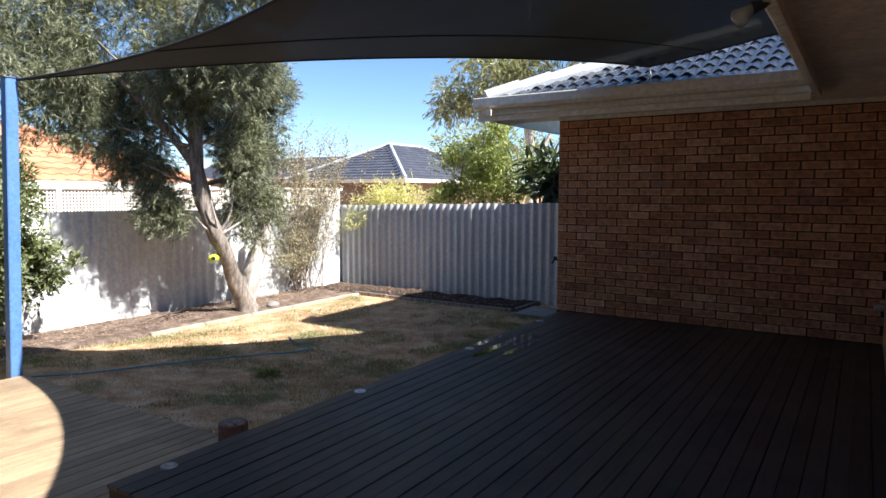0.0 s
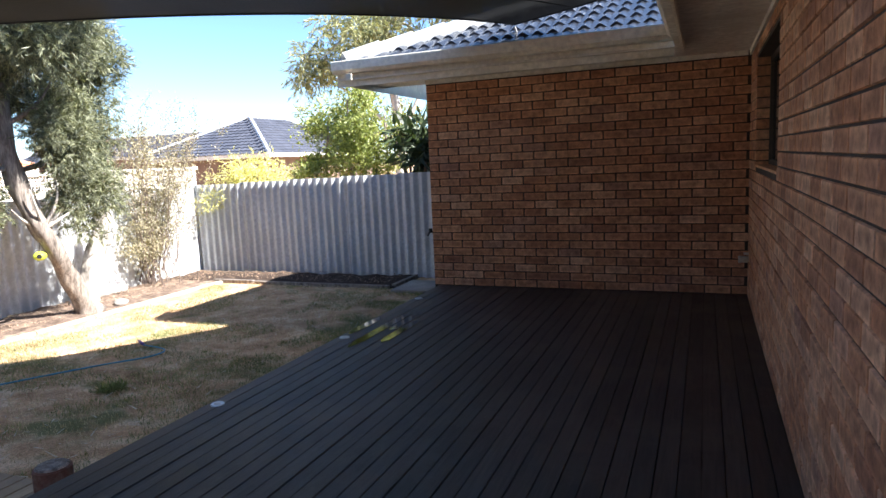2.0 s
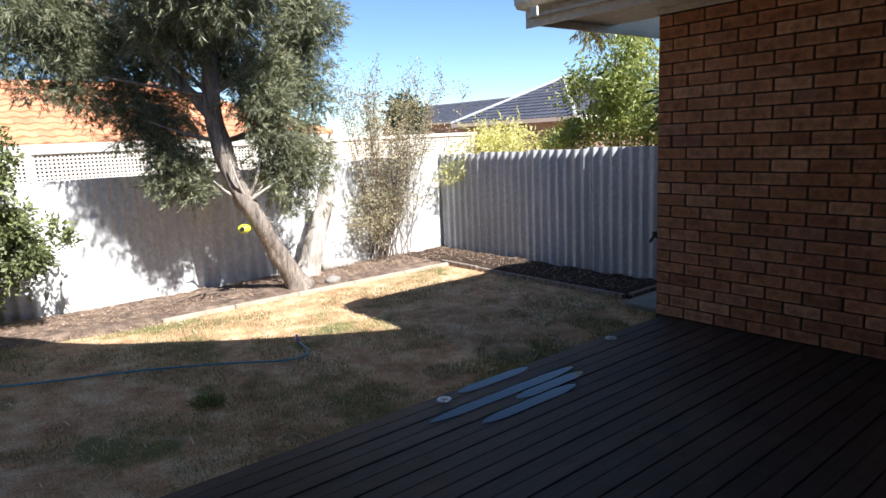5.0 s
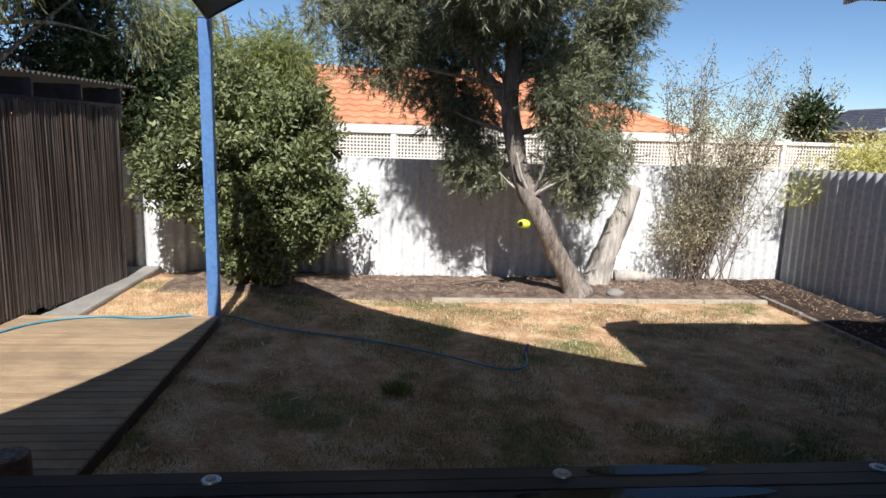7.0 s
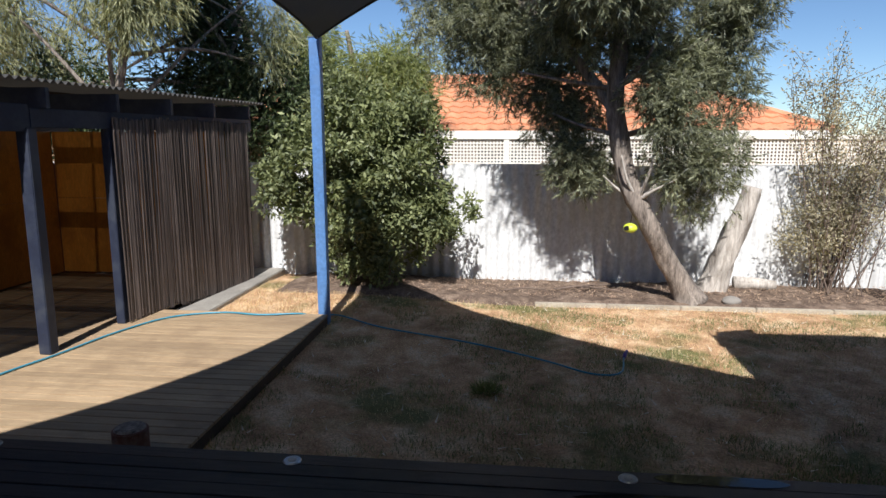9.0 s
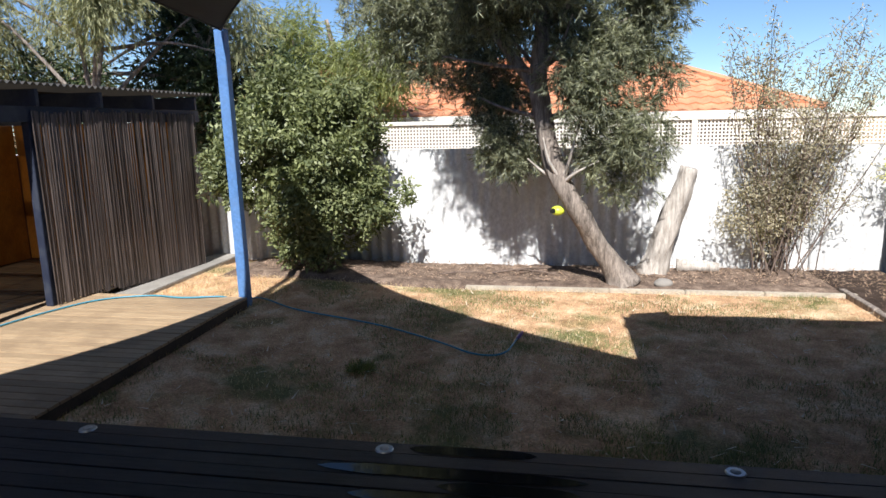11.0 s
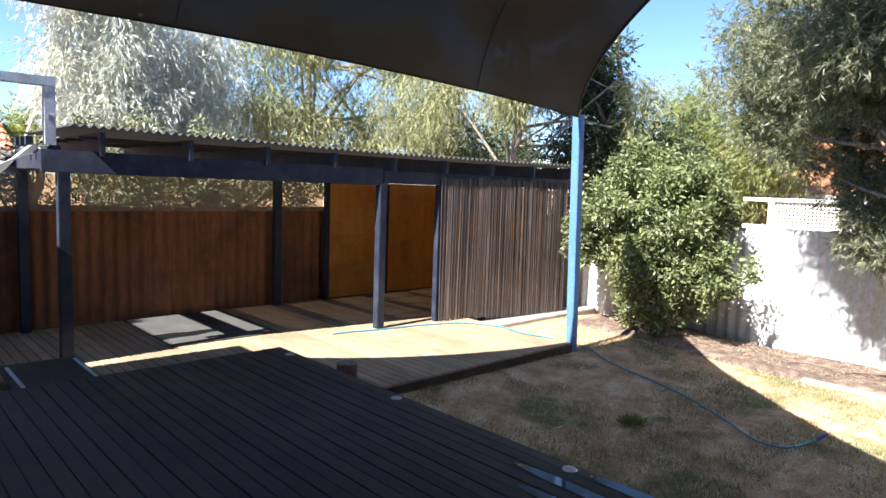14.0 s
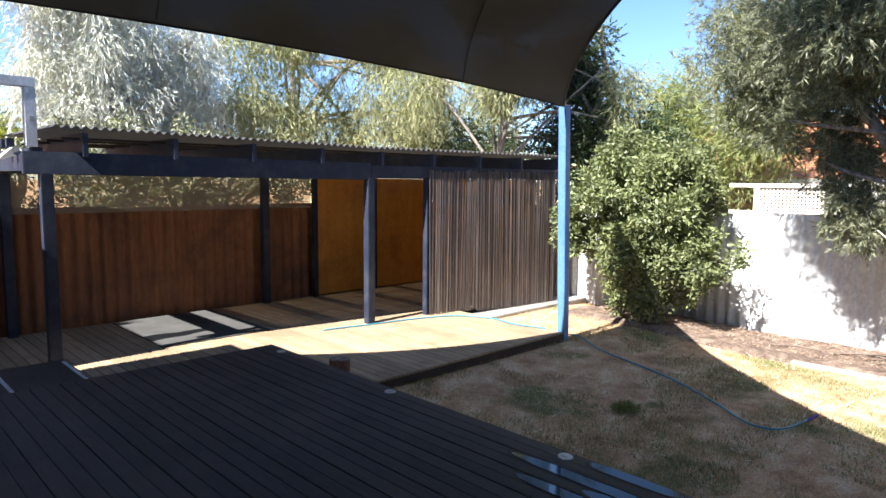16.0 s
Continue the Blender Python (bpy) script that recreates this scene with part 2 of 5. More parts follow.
CONCRETE = surface("concrete", (0.24, 0.225, 0.205), (0.40, 0.37, 0.33), 2.5, 0.9, bump=0.3, fine=45, stain=(0.24, 0.22, 0.2))
LIMESTONE = surface("limestone_kerb", (0.34, 0.295, 0.235), (0.47, 0.415, 0.335), 4, 0.9, bump=0.4, fine=40, per="object", spread=0.1)
MAT = surface("grey_mat", (0.055, 0.053, 0.05), (0.085, 0.082, 0.078), 3, 0.95, bump=0.3, fine=150)
BARK = surface("grey_bark", (0.10, 0.08, 0.068), (0.39, 0.33, 0.285), 7, 0.95, bump=0.9, fine=28, stretch=(3, 3, 0.5))
BARK_PALE = surface("pale_bark", (0.30, 0.26, 0.225), (0.65, 0.60, 0.55), 8, 0.9, bump=0.9, fine=22, stretch=(3, 3, 0.5))
TWIG = surface("twig", (0.12, 0.085, 0.07), (0.22, 0.165, 0.135), 6, 0.9, bump=0.2)
STEEL = surface("galvanised", (0.45, 0.46, 0.47), (0.58, 0.58, 0.59), 5, 0.35, 0.9, 0.05)
WHITE_PAINT = surface("white_paint", (0.60, 0.61, 0.62), (0.72, 0.72, 0.72), 3, 0.55, bump=0.05, stain=(0.45, 0.45, 0.44), stain_scale=6)
HOSE = surface("hose_blue", (0.03, 0.22, 0.34), (0.06, 0.32, 0.46), 6, 0.4, bump=0.05)
PURPLE = surface("purple_plastic", (0.10, 0.05, 0.22), (0.15, 0.08, 0.3), 6, 0.4, bump=0.0)
YELLOW = surface("yellow_plastic", (0.62, 0.72, 0.05), (0.72, 0.82, 0.10), 4, 0.35, bump=0.0)
BLACK = surface("black_plastic", (0.012, 0.012, 0.013), (0.025, 0.025, 0.027), 6, 0.45, bump=0.0)
PVC = surface("pvc", (0.5, 0.48, 0.45), (0.6, 0.58, 0.54), 5, 0.5, bump=0.05)
BOLLARD = surface("stained_bollard", (0.13, 0.055, 0.04), (0.22, 0.10, 0.075), 6, 0.8, bump=0.3, stain=(0.28, 0.22, 0.19), stain_scale=5)
LAWN = ground_material("dry_lawn", [(0.33, (0.33, 0.195, 0.11)), (0.5, (0.56, 0.35, 0.205)), (0.66, (0.71, 0.53, 0.35))], 3.6, 60, (0.13, 0.15, 0.055), 1.2)
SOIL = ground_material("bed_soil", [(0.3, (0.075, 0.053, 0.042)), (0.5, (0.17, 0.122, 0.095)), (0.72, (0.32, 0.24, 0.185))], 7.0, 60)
SOIL_DARK = ground_material("dark_soil", [(0.25, (0.028, 0.02, 0.016)), (0.5, (0.055, 0.038, 0.03)), (0.75, (0.10, 0.07, 0.055))], 7.0, 60)
GRASS = leaf_material("grass_blades", (0.49, 0.31, 0.175), (0.76, 0.61, 0.43), 0.85, 0.2)
GRASS_GREEN = leaf_material("green_grass_blades", (0.12, 0.145, 0.065), (0.27, 0.29, 0.14), 0.7, 0.35)
LITTER = surface("leaf_litter", (0.24, 0.14, 0.095), (0.50, 0.37, 0.26), 9, 0.9, bump=0.1, per="island", spread=0.4)
LEAF_BUSH = leaf_material("bush_leaf", (0.07, 0.09, 0.04), (0.28, 0.305, 0.145), 0.55, 0.22)
LEAF_TREE = leaf_material("needle_leaf", (0.05, 0.06, 0.045), (0.355, 0.36, 0.235), 0.5, 0.22)
LEAF_DRY = leaf_material("dry_leaf", (0.19, 0.165, 0.115), (0.54, 0.47, 0.365), 0.6, 0.3)
LEAF_YELLOW = leaf_material("yellow_leaf", (0.54, 0.50, 0.23), (0.78, 0.73, 0.43), 0.5, 0.35)
LEAF_LIME = leaf_material("lime_leaf", (0.14, 0.17, 0.045), (0.40, 0.43, 0.16), 0.45, 0.35)
LEAF_FEATHER = leaf_material("feather_leaf", (0.15, 0.18, 0.065), (0.43, 0.45, 0.22), 0.5, 0.4)
LEAF_DARK = leaf_material("dark_leaf", (0.018, 0.032, 0.014), (0.085, 0.115, 0.05), 0.5, 0.2)
LEAF_GUM = leaf_material("gum_leaf", (0.16, 0.17, 0.085), (0.44, 0.43, 0.25), 0.6, 0.25)
LEAF_SILVER = leaf_material("silver_leaf", (0.34, 0.34, 0.335), (0.78, 0.77, 0.755), 0.4, 0.15)
FILM = glass_material("clear_plastic_film", (0.60, 0.54, 0.46), 0.25, 0.68)
ROOF_SHEET = glass_material("aged_roof_sheet", (0.40, 0.38, 0.35), 0.5, 0.55)
ROOF_SHEET.node_tree.nodes["Principled BSDF"].inputs["Base Color"].default_value = (0.11, 0.105, 0.10, 1)
rnt = ROOF_SHEET.node_tree
milky = rnt.nodes.new("ShaderNodeBsdfTranslucent")
milky.inputs["Color"].default_value = (0.62, 0.58, 0.52, 1)
rmix = rnt.nodes["Mix Shader"]
blend = rnt.nodes.new("ShaderNodeMixShader")
blend.inputs[0].default_value = 0.15
rnt.links.new(rnt.nodes["Principled BSDF"].outputs[0], blend.inputs[1])
rnt.links.new(milky.outputs[0], blend.inputs[2])
rnt.links.new(blend.outputs[0], rmix.inputs[1])
rmix.inputs[0].default_value = 0.42
PANE = glass_material("window_pane", (0.10, 0.11, 0.12), 0.03, 0.25)
BULB = glass_material("bulb_glass", (0.93, 0.88, 0.82), 0.02, 0.72)
WATER = glass_material("water_film", (0.7, 0.7, 0.7), 0.05, 0.04)
WATER.node_tree.nodes["Principled BSDF"].inputs["Base Color"].default_value = (0.02, 0.02, 0.022, 1)
WATER.node_tree.nodes["Principled BSDF"].inputs["Specular IOR Level"].default_value = 0.6
CLOTH = glass_material("white_cloth", (0.60, 0.60, 0.60), 0.9, 0.14)


# ---- building helpers ----
ORIGIN = {}


def thing(name, at, label, category, group="", kind=""):
    ob = new(name)
    ob.location = at
    ob.empty_display_size = 0.2
    ORIGIN[ob.name] = Vector(at)
    return tagged(ob, label, category, group, kind)


def place(ob, parent):
    if parent is not None:
        ob.parent = parent
        ob.location = -ORIGIN.get(parent.name, Vector((0, 0, 0)))
    return ob


def mesh_of(name, bm, material, smooth=False):
    me = bpy.data.meshes.new(name)
    bm.to_mesh(me)
    bm.free()
    me.materials.append(material)
    if smooth:
        me.shade_smooth()
    return me


def part(name, bm, material, parent=None, label="", smooth=False):
    ob = place(new(name, mesh_of(name, bm, material, smooth)), parent)
    return tagged(ob, label)


def data_part(name, verts, faces, material, parent=None, label="", smooth=False):
    me = bpy.data.meshes.new(name)
    me.from_pydata(verts, [], faces)
    me.materials.append(material)
    if smooth:
        me.shade_smooth()
    return tagged(place(new(name, me), parent), label)


def box(bm, x0, x1, y0, y1, z0, z1, bevel=0.0):
    got = bmesh.ops.create_cube(bm, size=1.0)
    vs = got["verts"]
    bmesh.ops.scale(bm, vec=(x1 - x0, y1 - y0, z1 - z0), verts=vs)
    bmesh.ops.translate(bm, vec=((x0 + x1) / 2, (y0 + y1) / 2, (z0 + z1) / 2), verts=vs)
    if bevel:
        es = list({e for v in vs for e in v.link_edges})
        bmesh.ops.bevel(bm, geom=es, offset=bevel, segments=2, affect="EDGES")
    return bm


def solid(*dims, bevel=0.0):
    return box(bmesh.new(), *dims, bevel=bevel)


def tube(points, radii, sides=8, wobble=0.0):
    """Vertices and faces of a tapered tube through the points."""
    pts = [Vector(p) for p in points]
    verts, faces = [], []
    for i, p in enumerate(pts):
        d = (pts[min(i + 1, len(pts) - 1)] - pts[max(i - 1, 0)]).normalized()
        a = d.cross(Vector((0.3, 0.9, 0.2))).normalized()
        b = d.cross(a)
        for k in range(sides):
            w = 2 * math.pi * k / sides
            r = radii[i] * (1 + wobble * (noise.noise(p * 3 + Vector((k * 1.7, 0, 0)))))
            verts.append(p + (a * math.cos(w) + b * math.sin(w)) * r)
    for i in range(len(pts) - 1):
        for k in range(sides):
            k2 = (k + 1) % sides
            faces.append((i * sides + k, i * sides + k2, (i + 1) * sides + k2, (i + 1) * sides + k))
    faces.append(tuple(range(sides))[::-1])
    faces.append(tuple(range((len(pts) - 1) * sides, len(pts) * sides)))
    return verts, faces


def smooth_line(points, steps=8):
    """A Catmull-Rom line through the points."""
    p = [Vector(q) for q in points]
    p = [p[0] * 2 - p[1]] + p + [p[-1] * 2 - p[-2]]
    out = []
    for i in range(1, len(p) - 2):
        for s in range(steps):
            t = s / steps
            a, b, c, d = p[i - 1], p[i], p[i + 1], p[i + 2]
            out.append(0.5 * ((2 * b) + (c - a) * t + (2 * a - 5 * b + 4 * c - d) * t * t + (3 * b - a - 3 * c + d) * t ** 3))
    out.append(p[-2])
    return out


def tubes(list_of):
    verts, faces = [], []
    for v, f in list_of:
        n = len(verts)
        verts += v
        faces += [tuple(i + n for i in q) for q in f]
    return verts, faces


def leaf_cloud(name, blobs, material, parent, length, width, droop=0.0, fold=0.15, jitter=0.35, shell=0.5, cluster=0, label="", spray=2.2):
    """One mesh of many leaves. blobs: (centre, radii, count). droop turns the leaves down; cluster gathers them into sprigs."""
    cs, ds = [], []
    for c, r, n in blobs:
        k = max(1, cluster)
        m = max(1, n // k)
        d = rng.normal(size=(m, 3))
        d /= np.linalg.norm(d, axis=1)[:, None]
        q = rng.random(m) ** shell
        base = np.array(c) + d * q[:, None] * np.array(r)
        base += rng.normal(size=(m, 3)) * np.array(r) * 0.08
        if cluster:
            ax = d + rng.normal(size=(m, 3)) * 0.6
            ax[:, 2] -= droop
            ax /= np.linalg.norm(ax, axis=1)[:, None]
            base = np.repeat(base, k, axis=0)
            ax = np.repeat(ax, k, axis=0)
            base = base + ax * (rng.random(m * k) * length * spray)[:, None]
            dirs = ax + rng.normal(size=(m * k, 3)) * jitter
        else:
            dirs = rng.normal(size=(m, 3)) * jitter * 2 + d
            dirs[:, 2] -= droop
        dirs /= np.linalg.norm(dirs, axis=1)[:, None]
        cs.append(base)
        ds.append(dirs)
    c, d = np.concatenate(cs), np.concatenate(ds)
    n = len(c)
    side = np.cross(d, rng.normal(size=(n, 3)))
    side /= np.linalg.norm(side, axis=1)[:, None]
    up = np.cross(side, d)
    ln = (length * (0.6 + 0.8 * rng.random(n)))[:, None]
    wd = (width * (0.7 + 0.6 * rng.random(n)))[:, None]
    v = np.stack([c, c + d * ln * 0.45 + side * wd * 0.5 + up * wd * fold, c + d * ln, c + d * ln * 0.45 - side * wd * 0.5 + up * wd * fold], axis=1).reshape(-1, 3)
    me = bpy.data.meshes.new(name)
    me.vertices.add(4 * n)
    me.vertices.foreach_set("co", v.ravel())
    me.loops.add(4 * n)
    me.loops.foreach_set("vertex_index", np.arange(4 * n, dtype=np.int32))
    me.polygons.add(n)
    me.polygons.foreach_set("loop_start", np.arange(0, 4 * n, 4, dtype=np.int32))
    me.update(calc_edges=True)
    me.materials.append(material)
    return tagged(place(new(name, me), parent), label)


def limbs(parent, material, starts, targets, r0, r1, sag=0.0, name="limb"):
    """Branches as one tapered tube each, from start points to targets."""
    for s, e in zip(starts, targets):
        s, e = Vector(s), Vector(e)
        mid = (s + e) / 2 + Vector((rng.normal() * 0.08, rng.normal() * 0.08, sag)) * (e - s).length
        line = smooth_line([s, mid, e], 5)
        data_part(name, *tube(line, list(np.linspace(r0, r1, len(line))), 6), material, parent, smooth=True)


def corrugated(length, height, pitch, depth, thick=0.008, along="x", per=14):
    """Vertices and faces of one corrugated sheet that stands in its own plane, from its lower corner."""
    n = max(2, int(round(length / pitch * per)))
    verts, faces = [], []
    for off in (0.0, thick):
        for z in (0.0, height):
            for i in range(n + 1):
                u = length * i / n
                w = depth * math.sin(2 * math.pi * u / pitch) + off
                verts.append((u, w, z) if along == "x" else (w, u, z))
    m = n + 1
    for i in range(n):
        faces.append((i, i + 1, m + i + 1, m + i))
        faces.append((2 * m + i + 1, 2 * m + i, 3 * m + i, 3 * m + i + 1))
        faces.append((m + i, m + i + 1, 3 * m + i + 1, 3 * m + i))
        faces.append((i + 1, i, 2 * m + i, 2 * m + i + 1))
    faces.append((0, m, 3 * m, 2 * m))
    faces.append((n, 2 * m + n, 3 * m + n, m + n))
    return verts, faces


def sheet_mesh(name, material, *args, **kw):
    me = bpy.data.meshes.new(name)
    v, f = corrugated(*args, **kw)
    me.from_pydata(v, [], f)
    me.materials.append(material)
    return me


def shared(name, me, parent, at, rz=0.0, rx=0.0, ry=0.0):
    ob = new(name, me)
    ob.parent = parent
    ob.location = Vector(at) - ORIGIN.get(parent.name, Vector((0, 0, 0)))
    ob.rotation_euler = (radians(rx), radians(ry), radians(rz))
    return ob


# ---- large structure ----
GROUND, LOW = -0.385, -0.20
HX, WY, WX = 0.62, 7.76, -2.64      # house wall, wing wall, wing corner


def gz(x, y):
    """Height of the lawn, which rises a little towards the lower deck."""
    k = min(1.0, max(0.0, (4.9 - y) / 1.7))
    k2 = min(1.0, max(0.0, (x + 9.0) / 1.5)) * min(1.0, max(0.0, (-2.3 - x) / 0.3))
    return GROUND + 0.085 * k * k * (3 - 2 * k) * k2 * (1.0 if y > 0.5 else 0.0)


def ground_sheet():
    n = 70
    xs = np.concatenate([[-900, -300, -120, -60, -30], np.linspace(-14, 4, n), [12, 40, 120, 400, 900]])
    ys = np.concatenate([[-900, -300, -100, -40, -18], np.linspace(-6, 16, n), [30, 60, 140, 400, 900]])
    verts = [(x, y, gz(x, y) - 0.012 + 0.014 * noise.noise(Vector((x * 1.3, y * 1.3, 0))) + 0.006 * noise.noise(Vector((x * 5, y * 5, 3)))) for y in ys for x in xs]
    w = len(xs)
    faces = [(j * w + i, j * w + i + 1, (j + 1) * w + i + 1, (j + 1) * w + i) for j in range(len(ys) - 1) for i in range(w - 1)]
    g = data_part("ground", verts, faces, LAWN, smooth=True)
    tagged(g, "dry patchy tan and green lawn", "lawn", kind="structure")


ground_sheet()


def soil_bed(name, outline_x, outline_y, label):
    """A raised bed of soil between two x and two y bounds, with a lumpy top."""
    nx, ny = int((outline_x[1] - outline_x[0]) / 0.06) + 2, int((outline_y[1] - outline_y[0]) / 0.06) + 2
    xs, ys = np.linspace(*outline_x, nx), np.linspace(*outline_y, ny)
    verts = []
    for y in ys:
        for x in xs:
            edge = min(x - xs[0], xs[-1] - x, y - ys[0], ys[-1] - y)
            lift = 0.045 * min(1, edge / 0.12)
            verts.append((x, y, gz(x, y) - 0.01 + lift + (0.03 * noise.noise(Vector((x * 4, y * 4, 1))) + 0.018 * noise.noise(Vector((x * 13, y * 13, 5)))) * min(1, edge / 0.1)))
    faces = [(j * nx + i, j * nx + i + 1, (j + 1) * nx + i + 1, (j + 1) * nx + i) for j in range(ny - 1) for i in range(nx - 1)]
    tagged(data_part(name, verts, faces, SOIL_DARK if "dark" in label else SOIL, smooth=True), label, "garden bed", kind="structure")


soil_bed("garden_bed_west", (-8.29, -7.0), (2.2, 9.3), "brown soil bed with leaf litter along the white fence")
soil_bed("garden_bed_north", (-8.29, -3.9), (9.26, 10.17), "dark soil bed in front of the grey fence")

# house walls: mortar cores with brick faces, wing facing the deck
wing = part("wall_wing", solid(WX, HX + 0.25, WY + 0.004, WY + 0.25, -0.5, 2.30), MORTAR)
tagged(wing, "red-brown face brick wall of the house wing", "brick wall", kind="structure")
wing_side = part("wall_wing_side", solid(WX + 0.002, WX + 0.23, WY + 0.252, WY + 5, -0.5, 2.30), MORTAR)
tagged(wing_side, "brick side wall of the house wing", "brick wall", kind="structure")
W0, W1, SILL, HEAD, H0 = 5.25, 7.05, 1.25, 2.13, 1.30
bm = bmesh.new()
box(bm, HX + 0.004, HX + 0.25, H0, WY, -0.5, SILL)
box(bm, HX + 0.004, HX + 0.25, H0, W0, SILL, 2.30)
box(bm, HX + 0.004, HX + 0.25, W1, WY, SILL, 2.30)
box(bm, HX + 0.004, HX + 0.25, W0, W1, HEAD, 2.30)
house = part("wall_house", bm, MORTAR)
tagged(house, "red-brown face brick wall along the timber deck", "brick wall", kind="structure")
rear = part("wall_rear", solid(4.2, 4.4, H0, 13, -0.5, 2.3), RENDER_WALL)
tagged(rear, "plain rear wall of the house", "wall", kind="structure")
ends = part("wall_end", solid(HX + 0.252, 4.198, H0, H0 + 0.2, -0.5, 2.3), RENDER_WALL)
tagged(ends, "plain end wall of the house", "wall", kind="structure")
# unseen wall, added to keep sun off the mat's end and brown fence
sun_block = part("wall_side_yard", box(solid(0.80, 0.92, -0.5, 1.10, -0.5, 2.82), 0.80, 0.92, -3.2, -0.502, -0.5, 4.2), RENDER_WALL)
tagged(sun_block, "unseen plain wall added beside the pergola to block sun", "wall", kind="structure")

# window in the house wall
win = thing("window_1", (HX + 0.12, (W0 + W1) / 2, SILL), "dark glazed window recessed in the brick wall", "window", kind="structure")
bm = bmesh.new()
box(bm, HX + 0.10, HX + 0.15, W0, W1, SILL, SILL + 0.05)
box(bm, HX + 0.10, HX + 0.15, W0, W1, HEAD - 0.05, HEAD)
box(bm, HX + 0.10, HX + 0.15, W0, W0 + 0.05, SILL + 0.05, HEAD - 0.05)
box(bm, HX + 0.10, HX + 0.15, W1 - 0.05, W1, SILL + 0.05, HEAD - 0.05)
part("window_frame", bm, TIMBER_DARK, win)
part("pane", solid(HX + 0.122, HX + 0.128, W0 + 0.05, W1 - 0.05, SILL + 0.05, HEAD - 0.05), PANE, win)
part("window_sill", solid(HX - 0.004, HX + 0.10, W0, W1, SILL - 0.006, SILL + 0.012, bevel=0.003), BRICK_FAR, win)

# eaves: soffits, fascia and gutters
EZ = 2.25
soffit = part("ceiling_soffit", box(solid(-0.02, HX + 0.3, 1.32, WY + 0.3, EZ + 0.04, EZ + 0.06), -3.36, -0.022, 7.12, WY + 0.3, EZ + 0.04, EZ + 0.06), SOFFIT)
tagged(soffit, "cream painted eave lining with water stains", "soffit", kind="structure")
cove = part("trim", box(solid(WX, HX - 0.03, WY - 0.02, WY, EZ - 0.005, EZ + 0.038), HX - 0.02, HX, 1.34, WY, EZ - 0.005, EZ + 0.038), SOFFIT)
tagged(cove, "cream moulding where the eave meets the bricks", "trim", kind="structure")


def gutter(name, along, a, b, at, out):
    """Fascia board and a quad gutter. along: the axis; at: the fascia's plane; out: -1 or 1."""
    bm = bmesh.new()
    prof = [(0, -0.02), (0.0, 0.20), (0.018, 0.20), (0.018, 0.15), (0.045, 0.128), (0.10, 0.128), (0.125, 0.145), (0.125, 0.225), (0.135, 0.233), (0.14, 0.225), (0.14, 0.14), (0.108, 0.108), (0.018, 0.105), (0.018, -0.02)]
    rings = []
    for s in (a, b):
        ring = []
        for o, z in prof:
            p = (s, at + out * o, EZ + z) if along == "x" else (at + out * o, s, EZ + z)
            ring.append(bm.verts.new(p))
        rings.append(ring)
    n = len(prof)
    for i in range(n):
        bm.faces.new((rings[0][i], rings[0][(i + 1) % n], rings[1][(i + 1) % n], rings[1][i]))
    bm.faces.new(rings[0][::-1])
    bm.faces.new(rings[1])
    bmesh.ops.recalc_face_normals(bm, faces=bm.faces)
    ob = part(name, bm, CREAM)
    return tagged(ob, "cream steel gutter and fascia along the eave", "gutter", kind="structure")


gutter("gutter_wing", "x", -3.40, -0.03, 7.18, -1).location.z = -0.003
gutter("gutter_house", "y", 1.32, 7.04, 0.06, -1)
gutter("gutter_wing_side", "y", 7.18, 12.5, -3.28, -1)
bracket = part("gutter_bracket", solid(-3.22, -3.15, 7.015, 7.035, EZ + 0.02, EZ + 0.09, bevel=0.004), CREAM)
tagged(bracket, "cream gutter joint bracket under the corner", "bracket", kind="structure")

# roof planes under the tiles
SLOPE = 0.40
bm = bmesh.new()
v = [bm.verts.new(p) for p in ((-3.36, 7.1, EZ + 0.2), (0.1, 7.1, EZ + 0.2), (4.4, 11.4, EZ + 0.2 + SLOPE * 4.3), (0.94, 11.4, EZ + 0.2 + SLOPE * 4.3))]
bm.faces.new(v)
w2 = [bm.verts.new(p) for p in ((-3.36, 7.1, EZ + 0.2), (0.94, 11.4, EZ + 0.2 + SLOPE * 4.3), (-3.36, 15.7, EZ + 0.2))]
bm.faces.new(w2)
w3 = [bm.verts.new(p) for p in ((0.02, 7.1, EZ + 0.2), (0.02, 1.32, EZ + 0.2), (4.4, 1.32, EZ + 0.2 + SLOPE * 4.4), (4.4, 11.4, EZ + 0.2 + SLOPE * 4.4))]
bm.faces.new(w3)
roof = part("roof_house", bm, ROOF_TILE)
tagged(roof, "dark glazed concrete tile roof of the house", "roof", kind="structure")


# ---- decks ----
deck = part("deck_frame", box(box(solid(-2.56, HX - 0.02, 2.24, WY - 0.01, -0.40, -0.026), -2.585, -2.56, 2.2, WY - 0.01, -0.2, -0.028), -2.56, HX - 0.02, 2.2, 2.24, -0.2, -0.028), TIMBER_DARK)
tagged(deck, "raised deck of dark-stained timber boards beside the house", "deck", kind="structure")
bm = solid(-5.70, -2.6, -0.70, 3.19, -0.41, LOW - 0.024)
box(bm, -5.73, -2.6, 3.19, 3.22, -0.37, LOW - 0.026)
box(bm, -7.28, -5.702, -0.70, 1.5, -0.41, LOW - 0.024)
box(bm, -2.598, 0.60, -0.70, 2.19, -0.41, LOW - 0.024)
low = part("deck_lower_frame", bm, TIMBER_DARK)
tagged(low, "lower deck of weathered golden timber boards", "deck", kind="structure")


